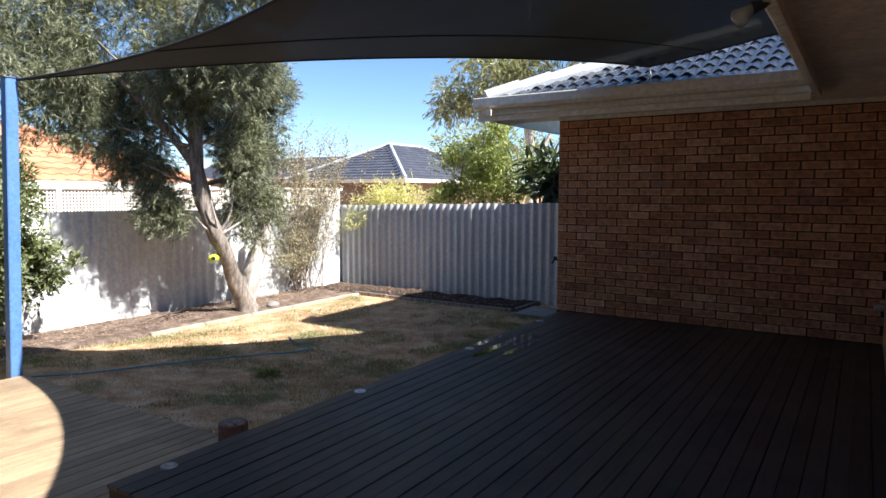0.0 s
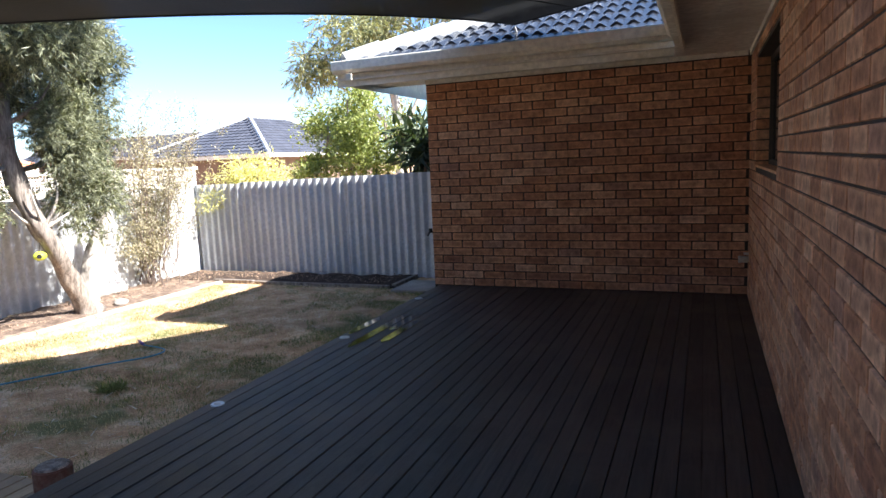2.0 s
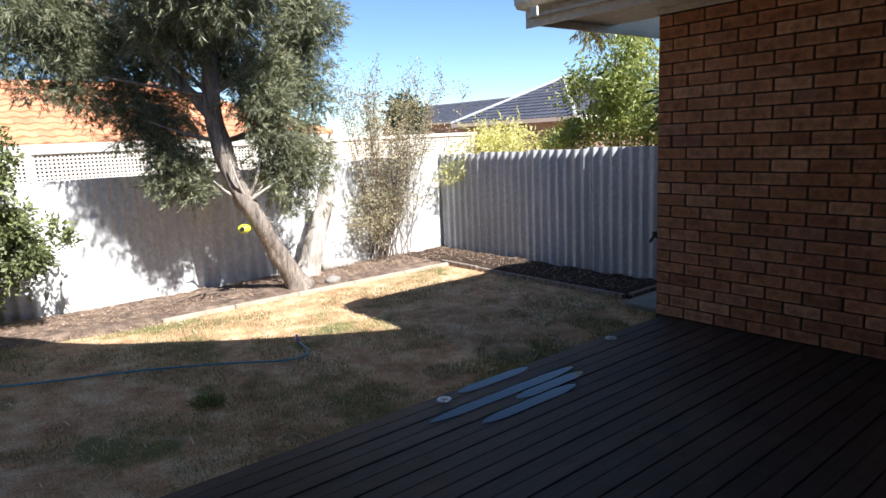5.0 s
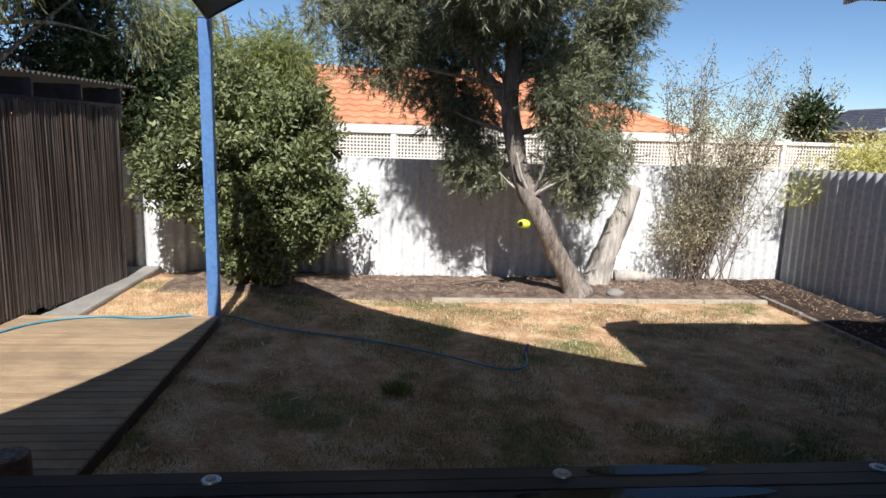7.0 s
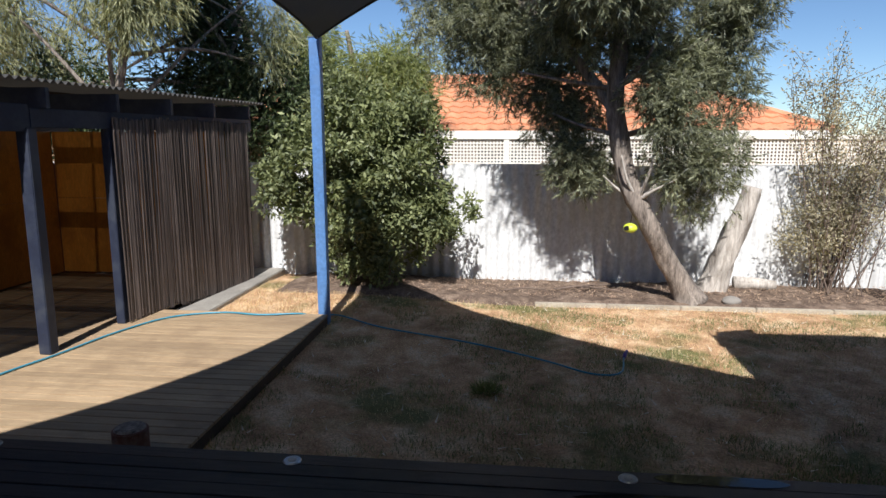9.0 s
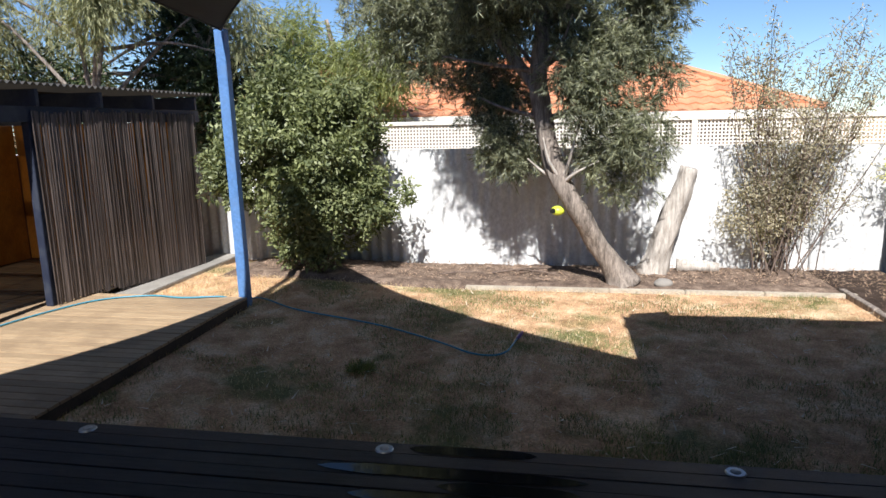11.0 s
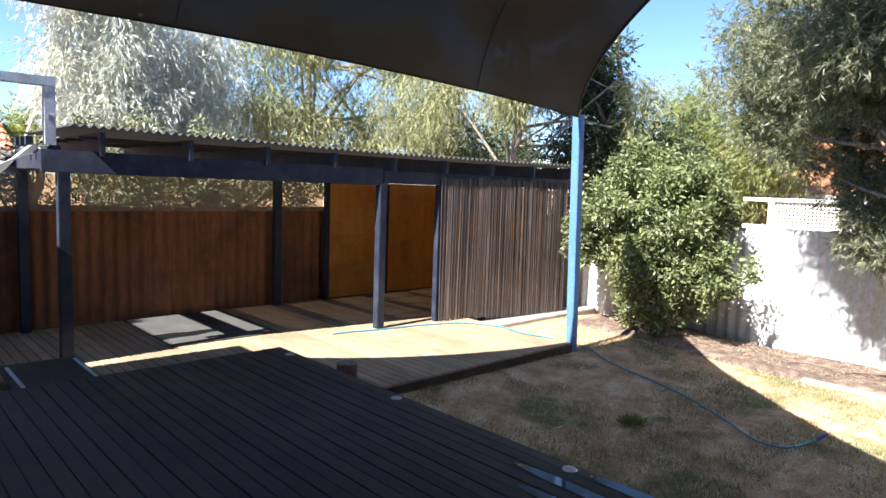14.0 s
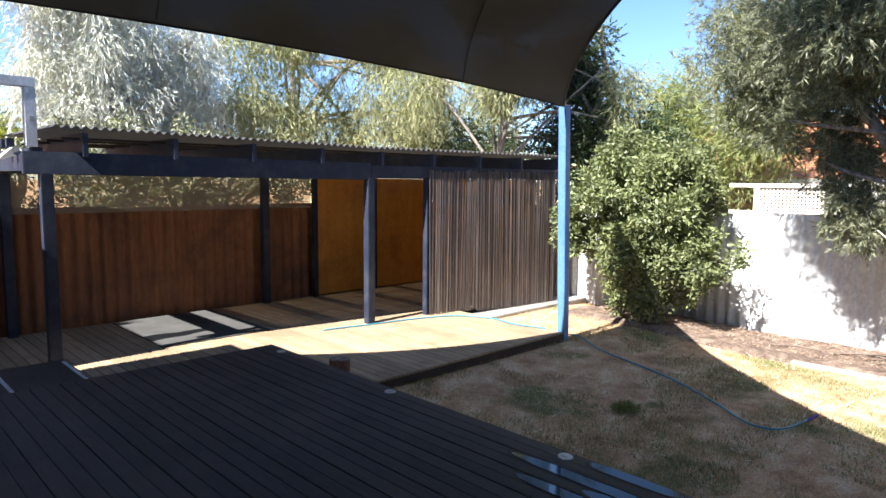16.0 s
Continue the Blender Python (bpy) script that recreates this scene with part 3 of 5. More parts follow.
def edging(length, width, name):
    bm = solid(-width / 2, width / 2, 0, length, -0.022, 0, bevel=0.0025)
    return mesh_of(name, bm, DECK if name == "deck_board" else DECK_LOW)


PITCH = 0.0971
b_main = edging(WY - 0.005 - 2.19, 0.0938, "deck_board")
count = int((HX + 2.585) / PITCH)
for i in range(count + 1):
    x = -2.54 + i * PITCH
    if x + 0.045 < HX:
        shared("board", b_main, deck, (x, 2.19, 0.0015 * math.sin(i * 2.7)))
b_long, b_short, b_mid = edging(3.94, 0.090, "low_board"), edging(2.25, 0.090, "low_board"), edging(2.9, 0.090, "low_board")
x = -7.23
while x < 0.56:
    me = b_short if x < -5.69 else (b_long if x < -2.66 else b_mid)
    shared("board", me, low, (x, -0.71, LOW + 0.001 * math.sin(x * 31)))
    x += PITCH

# bollard, deck lights, puddles
bollard = thing("bollard", (-2.735, 3.06, GROUND), "short round reddish timber bollard beside the deck", "bollard")
bm = bmesh.new()
bmesh.ops.create_cone(bm, cap_ends=True, segments=24, radius1=0.092, radius2=0.088, depth=0.42)
bmesh.ops.bevel(bm, geom=[e for e in bm.edges if e.calc_length() < 0.05], offset=0.006, segments=2, affect="EDGES")
bmesh.ops.translate(bm, vec=(-2.735, 3.06, -0.195), verts=bm.verts)
part("shaft", bm, BOLLARD, bollard)
bm = bmesh.new()
bmesh.ops.create_cone(bm, cap_ends=True, segments=20, radius1=0.078, radius2=0.070, depth=0.008)
bmesh.ops.translate(bm, vec=(-2.735, 3.06, 0.019), verts=bm.verts)
part("end_grain", bm, BARK, bollard, "pale weathered end grain")


def deck_light(at):
    t = thing("deck_light", at, "small round steel light set flush in the deck", "deck light", "deck edge lights")
    bm = bmesh.new()
    bmesh.ops.create_cone(bm, cap_ends=True, segments=24, radius1=0.043, radius2=0.038, depth=0.006)
    bmesh.ops.translate(bm, vec=Vector(at) + Vector((0, 0, 0.003)), verts=bm.verts)
    part("ring", bm, STEEL, t)
    bm = bmesh.new()
    bmesh.ops.create_uvsphere(bm, u_segments=16, v_segments=8, radius=0.022)
    bmesh.ops.scale(bm, vec=(1, 1, 0.3), verts=bm.verts)
    bmesh.ops.translate(bm, vec=Vector(at) + Vector((0, 0, 0.006)), verts=bm.verts)
    part("lens", bm, PVC, t, "frosted lens", smooth=True)
    return t


first_light = deck_light((-2.52, 2.48, 0.001))
for y in (3.99, 5.51, 7.02):
    copy_thing(first_light, pose(-2.52, y, 0.001))


def puddle(x, y0, y1):
    bm = bmesh.new()
    n = 22
    top = []
    for s in (-1, 1):
        for i in range(n + 1):
            u = i / n
            y = y0 + (y1 - y0) * u
            wv = 0.041 * min(1, 5 * u, 5 * (1 - u)) ** 0.5 * (1 + 0.1 * noise.noise(Vector((x * 9, y * 7, s))))
            top.append(bm.verts.new((x + s * wv, y, 0.0028)))
    for i in range(n):
        bm.faces.new((top[i], top[n + 1 + i], top[n + 2 + i], top[i + 1]))
    tagged(part("puddle", bm, WATER), "thin film of water on wet deck boards", "puddle", "puddles on the deck")


for i, (a, b) in enumerate(((5.62, 6.2), (5.25, 6.42), (5.8, 6.38), (5.45, 6.2))):
    puddle(-2.54 + PITCH * (i + 1 if i else 0), a, b)

# step of narrow boards with pale edging strips at the deck's end
step = thing("deck_step", (-0.82, 1.6, LOW), "small timber step with pale metal edging strips", "step")
part("tread", solid(-1.12, -0.52, 1.2, 2.18, LOW, -0.07, bevel=0.004), DECK, step)
for x in (-1.10, -0.60):
    part("edging_strip", solid(x, x + 0.03, 1.3, 2.1, -0.07, -0.062, bevel=0.002), WHITE_PAINT, step, "pale metal edging strip")
mat = part("floor_mat", solid(-3.3, -2.08, -0.66, 0.90, LOW + 0.004, LOW + 0.012, bevel=0.003), MAT)
tagged(mat, "flat grey mat on the lower deck", "mat")

# kerbs and slabs
kerb = thing("garden_edging", (-7.03, 7.2, GROUND), "row of pale limestone edging blocks round the lawn", "edging", kind="structure")
kb = mesh_of("block", solid(-0.036, 0.036, 0.003, 0.797, 0, 0.058, bevel=0.008), LIMESTONE)
kt = mesh_of("sleeper", solid(-0.035, 0.035, 0.002, 0.798, 0, 0.065, bevel=0.006), BARK)
for i in range(6):
    shared("block", kb, kerb, (-7.03, 5.25 + 0.8 * i, GROUND - 0.03))
for i in range(4):
    shared("block", kt, kerb, (-4.0 - 0.8 * i, 9.27, GROUND - 0.02 - 0.01 * (i < 3)), rz=90)
shared("block", kt, kerb, (-3.96, 9.32, GROUND - 0.02))
tagged(part("paving_slab", solid(-3.86, -3.2, 9.0, 9.75, GROUND - 0.03, GROUND + 0.03, bevel=0.008), CONCRETE), "grey concrete slab at the corner of the wing", "paving slab", kind="structure")
tagged(part("path_slab", solid(-8.2, -5.74, 1.52, 1.92, GROUND - 0.03, GROUND + 0.12, bevel=0.01), CONCRETE), "pale concrete path beside the bamboo screen", "path", kind="structure")

# ---- fences ----
white_fence = thing("fence_white", (-8.25, 5, GROUND), "corrugated fibre-cement fence, sunlit and nearly white", "fence", kind="structure")
sheet_w = sheet_mesh("sheet", FENCE, 1.095, 1.56, 0.146, 0.022, along="y")
for i in range(13):
    shared("sheet", sheet_w, white_fence, (-8.25 - 0.012 * (i % 2), -2.95 + 1.022 * i, GROUND - 0.03 + 0.012 * math.sin(i * 1.9)))
grey_fence = thing("fence_grey", (-5.5, 10.15, GROUND), "weathered grey corrugated fibre-cement fence, darkened to read as shade", "fence", kind="structure")
sheet_g = sheet_mesh("sheet", FENCE_SHADE, 1.095, 1.66, 0.146, 0.022, along="x")
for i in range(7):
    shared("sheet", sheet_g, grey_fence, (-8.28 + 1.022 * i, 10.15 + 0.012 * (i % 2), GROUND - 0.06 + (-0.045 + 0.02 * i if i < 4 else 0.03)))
brown_fence = thing("fence_brown", (-3, -0.8, LOW), "rust-brown corrugated fence behind the pergola", "fence", kind="structure")
sheet_b = sheet_mesh("sheet", FENCE_BROWN, 1.095, 1.56, 0.146, 0.018, along="x")
for i in range(9):
    shared("sheet", sheet_b, brown_fence, (-8.25 + 1.022 * i, -0.80 + 0.012 * (i % 2), GROUND + 0.012 * math.sin(i * 2.3)))

# ---- pergola ----
BB, BT = 1.555, 1.785


def front(x):
    """The pergola's front line, which bends a little at the middle post."""
    return 0.90 + (-1.12 - x) * 0.46 / 3.25 if x > -4.37 else 1.36 + (-4.37 - x) * 0.10


def beam_between(a, b, half, z0, z1):
    bm = bmesh.new()
    box(bm, a[0], b[0], -half, half, z0, z1, bevel=0.006 if half > 0.01 else 0.0)
    for v in bm.verts:
        v.co.y += a[1] + (b[1] - a[1]) * (v.co.x - a[0]) / (b[0] - a[0])
        v.co.z += 0.02 * max(0.0, (v.co.x + 4.37) / 3.2)
    return bm


perg = thing("pergola", (-4, 0.4, LOW), "navy timber pergola with a corrugated roof", "pergola")
for x, y in ((-1.12, front(-1.12)), (-4.37, front(-4.37)), (-1.08, -0.64), (-4.10, -0.64), (-7.50, front(-7.5) - 0.03)):
    part("post", solid(x - 0.05, x + 0.05, y - 0.05, y + 0.05, LOW if x > -7.1 else GROUND, BB, bevel=0.006), NAVY, perg)
for x in (-4.90, -6.0):
    part("stud", solid(x - 0.035, x + 0.035, -0.66, -0.59, LOW, BB, bevel=0.004), NAVY, perg)
part("stud", solid(-5.28, -5.20, front(-5.24) - 0.05, front(-5.24) + 0.03, LOW, BB, bevel=0.004), NAVY, perg)
part("front_beam", beam_between((-7.7, front(-7.7)), (-4.371, front(-4.371)), 0.04, BB, BT - 0.085), NAVY, perg)
part("front_beam", beam_between((-4.369, front(-4.369)), (-0.95, front(-0.95)), 0.04, BB - 0.03, BT - 0.06), NAVY, perg)
part("back_beam", solid(-7.7, -0.95, -0.76, -0.69, BB + 0.002, BT - 0.087, bevel=0.006), NAVY, perg)
part("end_beam", solid(-1.12, -1.03, -0.68, 0.86, BB + 0.02, BT, bevel=0.006), NAVY, perg)
for i in range(9):
    x = -1.42 - 0.77 * i
    lift = 0.07 * max(0.0, (x + 4.37) / 3.2)
    part("rafter", solid(x - 0.022, x + 0.022, -0.85, front(x) + 0.09, BT - 0.083, BT + 0.072 + lift, bevel=0.003), NAVY, perg)
for y in (-0.6, -0.1, 0.42, 0.92):
    part("batten", solid(-7.8, -1.25, y - 0.02, y + 0.02, BT + 0.074, BT + 0.096, bevel=0.002), TIMBER_DARK, perg)
roof_v, roof_f = corrugated(6.75, 1.0, 0.076, 0.014, 0.003, "x", 8)
roof_v = [(-7.9 + u, -1.0 + h * (front(-7.9 + u) + 0.12 + 1.0), BT + 0.114 + w + 0.07 * max(0.0, (-7.9 + u + 4.37) / 3.2)) for u, w, h in roof_v]
data_part("roof_sheet", roof_v, roof_f, ROOF_SHEET, perg, "aged brown translucent corrugated roof sheet")
for z0, z1 in ((LOW + 0.02, 0.748), (0.752, BB)):
    part("plywood_panel", solid(-5.96, -4.94, -0.66, -0.64, z0, z1, bevel=0.002), PLY, perg, "orange-stained plywood sheet")
    part("plywood_panel", solid(-7.28, -6.04, -0.66, -0.64, z0, z1, bevel=0.002), PLY, perg, "orange-stained plywood sheet")
    part("plywood_panel", solid(-7.32, -7.30, -0.64, 1.56, z0, z1, bevel=0.002), PLY, perg, "orange-stained plywood sheet")
film_v, film_f = [], []
for i in range(60):
    x = -4.86 + i * (4.2 / 59)
    for z in (1.12, 1.60):
        film_v.append((x, -0.675 + 0.012 * noise.noise(Vector((x * 4, 0, z * 3))), z))
film_f = [(2 * i, 2 * i + 2, 2 * i + 3, 2 * i + 1) for i in range(59)]
film = data_part("plastic_film", film_v, film_f, FILM, perg, "clear plastic sheet above the fence", smooth=True)

# bamboo screen: three rolls of upright reeds wired to the front posts
screen = thing("bamboo_screen", (-6.5, 1.55, LOW), "weathered brown bamboo reed screen tied to the pergola", "screen")


def reed_roll(x0, x1, z0a, z0b, lean):
    vs, fs = [], []
    n = int((x1 - x0) / 0.0078)
    for i in range(n):
        u = i / n
        x = x0 + (x1 - x0) * u
        y = front(x) + 0.062 + 0.003 * math.sin(u * 9 + x0) + rng.normal() * 0.002
        z0 = z0a + (z0b - z0a) * u + rng.normal() * 0.012
        z1 = 1.65 + 0.012 * math.sin(u * 6 + x0 * 3) + rng.normal() * 0.012
        w = 0.0042 + rng.random() * 0.002
        dx = lean * (1 - u) + rng.normal() * 0.014
        if rng.random() < 0.06:
            continue
        b = len(vs)
        for z, o in ((z0, 0), (z1, dx)):
            for k in range(4):
                a = k * math.pi / 2 + 0.4
                vs.append((x + o + w * math.cos(a), y + w * math.sin(a), z))
        fs += [(b + k, b + (k + 1) % 4, b + 4 + (k + 1) % 4, b + 4 + k) for k in range(4)] + [(b + 4, b + 5, b + 6, b + 7)]
    ob = data_part("reed_roll", vs, fs, REED, screen)
    ob["kind"] = "stuff"
    for z in (0.2, 0.75, 1.3):
        part("wire", beam_between((x0, front(x0) + 0.052), (x1, front(x1) + 0.052), 0.0015, z, z + 0.003), REED, screen)


reed_roll(-6.05, -5.22, LOW - 0.0, LOW + 0.01, -0.03)
reed_roll(-6.82, -6.01, GROUND + 0.12, LOW - 0.03, 0.02)
reed_roll(-7.55, -6.78, GROUND + 0.12, GROUND + 0.12, 0.0)

# pale frame and cloth at the pergola's end
frame_end = thing("side_frame", (-0.98, 1.0, BT), "pale timber frame standing over the pergola's end", "timber frame")
part("upright", solid(-1.08, -0.99, 0.80, 0.88, BT + 0.002, 2.30, bevel=0.004), WHITE_PAINT, frame_end)
part("crossbar", solid(-1.08, -0.1, 0.795, 0.885, 2.302, 2.385, bevel=0.004), WHITE_PAINT, frame_end)
for z in (2.0, 2.25):
    part("bracket", solid(-1.06, -1.02, 0.881, 0.893, z, z + 0.05, bevel=0.003), STEEL, frame_end)
for i in range(3):
    part("stub", solid(-0.96, -0.90, 0.52 - 0.22 * i, 0.58 - 0.22 * i, BT + 0.002, BT + 0.085, bevel=0.003), NAVY, perg)
cv = []
for j in range(9):
    for i in range(25):
        u, w = i / 24, j / 8
        wide = 0.05 + 0.10 * u
        cv.append((-1.02 + 0.52 * u + 0.02 * math.sin(9 * w), 0.52 + (w - 0.5) * 2 * wide + 0.015 * math.sin(14 * u), 1.80 - 0.40 * u ** 1.3 - 0.04 * math.sin(math.pi * w) + 0.018 * math.sin(11 * u + 7 * w)))
cloth = data_part("shade_cloth", cv, [(j * 25 + i, j * 25 + i + 1, (j + 1) * 25 + i + 1, (j + 1) * 25 + i) for j in range(8) for i in range(24)], CLOTH, None, "crumpled white sheet hanging from the pergola's end", smooth=True)
tagged(cloth, category="cloth")

roll = thing("rolled_blind", (-0.55, -0.5, LOW), "shaggy grey brushwood blind rolled up against the fence", "blind")
reeds = []
for i in range(260):
    a, r = rng.uniform(0, 2 * math.pi), 0.15 * math.sqrt(rng.random())
    x, y = -0.55 + r * math.cos(a), -0.5 + r * math.sin(a)
    top = 1.22 + rng.random() * 0.38
    reeds.append(tube([(x, y, LOW + 0.002), (x + rng.normal() * 0.01, y + rng.normal() * 0.01, 0.7), (x + rng.normal() * 0.03, y + rng.normal() * 0.03, top)], [0.007, 0.007, 0.004], 5))
data_part("brushwood", *tubes(reeds), BARK_PALE, roll)["kind"] = "stuff"
part("edge_strip", solid(-0.735, -0.72, -0.44, -0.42, LOW + 0.002, 1.42, bevel=0.002), WHITE_PAINT, roll, "pale edge strip")

# ---- sail post and shade sail ----
post = thing("sail_post", (-5.80, 3.17, GROUND), "square blue painted post of the shade sail", "post")
bm = solid(-0.048, 0.048, -0.048, 0.048, -0.1, 2.745, bevel=0.005)
for v in bm.verts:
    k = (v.co.z + 0.1) / 2.88
    v.co += Vector((-5.81 + 0.145 * k, 3.17 + 0.035 * k, GROUND))
part("shaft", bm, BLUE, post)
P1, P2, P3, P4 = Vector((-5.60, 3.24, 2.345)), Vector((-1.57, 7.60, 2.74)), Vector((1.0, 7.0, 3.05)), Vector((0.30, 1.80, 2.76))
part("cap_plate", solid(-5.72, -5.61, 3.15, 3.26, 2.36, 2.368, bevel=0.002), STEEL, post, "galvanised cap plate")
data_part("shackle", *tube(smooth_line([(-5.66, 3.21, 2.366), (-5.65, 3.22, 2.40), P1 + Vector((0.04, 0.02, 0.0))], 5), [0.008] * 11, 6), STEEL, post, "galvanised shackle", smooth=True)


def sail_edge(a, b, sag, drop):
    def at(u):
        p = a.lerp(b, u)
        mid = (P1 + P2 + P3 + P4) / 4
        inward = (mid - (a + b) / 2)
        inward.z = 0
        inward.normalize()
        return p + inward * sag * 4 * u * (1 - u) + Vector((0, 0, -drop * 4 * u * (1 - u)))
    return at


eA, eB, eC, eD = sail_edge(P1, P2, 0.37, -0.085), sail_edge(P1, P4, 0.72, 0.055), sail_edge(P4, P3, 0.25, 0.05), sail_edge(P2, P3, 0.03, 0.03)
sail = thing("shade_sail", (-1.5, 5, 2.6), "dark charcoal shade sail stretched over the deck", "shade sail")
N = 36
sv = []
for j in range(N + 1):
    for i in range(N + 1):
        u, w = i / N, j / N
        p = eB(u) * (1 - w) + eD(u) * w + eA(w) * (1 - u) + eC(w) * u
        p -= P1 * (1 - u) * (1 - w) + P4 * u * (1 - w) + P2 * (1 - u) * w + P3 * u * w
        p.z += 0.10 * 16 * u * (1 - u) * w * (1 - w) * 0.6
        sv.append(p)
sf = [(j * (N + 1) + i, j * (N + 1) + i + 1, (j + 1) * (N + 1) + i + 1, (j + 1) * (N + 1) + i) for j in range(N) for i in range(N)]
data_part("fabric", sv, sf, SAIL, sail, smooth=True)
for e in (eA, eB, eC, eD):
    line = [e(i / 30) for i in range(31)]
    data_part("hem", *tube(line, [0.011] * 31, 6), SAIL_HEM, sail, smooth=True)
for i in (9, 24):
    line = [sv[j * (N + 1) + i] + Vector((0, 0, -0.004)) for j in range(N + 1)]
    data_part("seam", *tube(line, [0.006] * (N + 1), 5), SAIL_HEM, sail, smooth=True)
data_part("fixing_rod", *tube([P2 + Vector((0, 0, -0.02)), P2 + Vector((0.02, 0.05, -0.12))], [0.012, 0.012], 8), STEEL, sail, "steel fixing rod")

# flood light, pipe and tap on the house
flood = thing("flood_light", (-0.06, 3.95, 2.3), "spot lamp with a clear reflector bulb under the gutter", "flood light")
data_part("arm", *tube([(0.0, 3.98, 2.315), (-0.03, 3.97, 2.285), (-0.07, 3.95, 2.27)], [0.024, 0.026, 0.032], 12), BLACK, flood, smooth=True)
ring = [(0.0, 0.026), (0.03, 0.028), (0.055, 0.043), (0.078, 0.051), (0.092, 0.049), (0.10, 0.034), (0.103, 0.008)]
ax = Vector((-0.75, 0.0, -0.45)).normalized()
data_part("bulb", *tube([Vector((-0.06, 3.955, 2.275)) + ax * a for a, _ in ring], [r for _, r in ring], 20), BULB, flood, "clear reflector bulb", smooth=True)
data_part("filament_cup", *tube([Vector((-0.06, 3.955, 2.275)) + ax * a for a in (0.012, 0.045, 0.06)], [0.012, 0.016, 0.006], 10), STEEL, flood, smooth=True)
pipe = thing("waste_pipe", (0.56, 7.68, 0.37), "stub of pale plastic pipe in the wall corner", "pipe")
data_part("stub", *tube([(HX, 7.66, 0.36), (0.55, 7.66, 0.36), (0.53, 7.66, 0.36)], [0.032, 0.032, 0.035], 14), PVC, pipe, smooth=True)
data_part("clip", *tube([(HX - 0.002, 7.66, 0.415), (0.575, 7.66, 0.415)], [0.012, 0.012], 8), PVC, pipe)
tap = thing("garden_tap", (WX, 7.80, 0.6), "dark metal garden tap on the brick corner", "tap")
data_part("spout", *tube(smooth_line([(WX, 7.82, 0.6), (WX - 0.05, 7.80, 0.605), (WX - 0.08, 7.79, 0.56)], 4), [0.011] * 9, 8), BLACK, tap, smooth=True)
data_part("handle", *tube([(WX - 0.045, 7.80, 0.61), (WX - 0.045, 7.80, 0.645)], [0.022, 0.02], 10), BLACK, tap)

# garden hose
hose_pts = [(-3.72, 1.34), (-3.96, 1.38), (-4.33, 1.47), (-4.9, 1.57), (-5.42, 1.78), (-5.64, 2.2), (-5.60, 2.6), (-5.68, 2.95)]
line = [Vector((x, y, LOW + 0.012)) for x, y in hose_pts]
line += [Vector((-5.76, 3.03, -0.23)), Vector((-5.90, 3.06, -0.285))]
line += [Vector((x, y, gz(x, y) + 0.018)) for x, y in ((-6.0, 3.25), (-5.70, 3.75), (-5.55, 4.42), (-5.39, 4.82), (-5.08, 5.29), (-4.82, 5.63), (-4.86, 5.86), (-5.24, 5.95))]
line = smooth_line(line, 7)
hose = thing("garden_hose", (-5, 4, GROUND), "thin turquoise garden hose lying over deck and lawn", "hose")
data_part("tube", *tube(line, [0.008] * len(line), 7), HOSE, hose, smooth=True)
data_part("fitting", *tube([(-5.23, 5.95, GROUND + 0.018), (-5.28, 5.965, GROUND + 0.03), (-5.34, 5.99, GROUND + 0.045)], [0.014, 0.018, 0.012], 10), PURPLE, hose, "purple hose fitting")
near_line = smooth_line([(-0.2, 0.70, LOW + 0.012), (-0.6, 0.92, LOW + 0.012), (-0.95, 1.0, LOW + 0.012), (-1.2, 1.02, LOW + 0.012)], 6)
data_part("tube", *tube(near_line, [0.0095] * len(near_line), 7), HOSE, hose, smooth=True)


# ---- neighbouring houses ----
FAR_WALL = surface("far_dark_wall", (0.20, 0.13, 0.10), (0.28, 0.19, 0.15), 1.5, 0.9, bump=0.1)

def tiled_plane(a, u, v, cols, rows, lip=0.035, wave=0.02, clip=None):
    """Wavy tile courses on the plane from a along u (across) and v (up the slope), joined; clip drops what lies outside."""
    a, u, v = Vector(a), Vector(u), Vector(v)
    n = u.cross(v).normalized()
    if n.z < 0:
        n = -n
    vs, fs = [], []
    for r in range(rows):
        for c in range(cols):
            mid = a + u * ((c + 0.5) / cols) + v * ((r + 0.5) / rows)
            if clip and not clip(mid):
                continue
            b = len(vs)
            for k in range(5):
                p = a + u * ((c + k / 4) / cols)
                h = wave * math.sin(2 * math.pi * k / 4) + wave
                vs.append(p + v * (r / rows) + n * (h + lip))
                vs.append(p + v * ((r + 1.12) / rows) + n * h)
                vs.append(p + v * (r / rows) + n * (h - 0.01))
            for k in range(4):
                fs.append((b + 3 * k, b + 3 * k + 3, b + 3 * k + 4, b + 3 * k + 1))
                fs.append((b + 3 * k + 2, b + 3 * k + 5, b + 3 * k + 3, b + 3 * k))
    return vs, fs


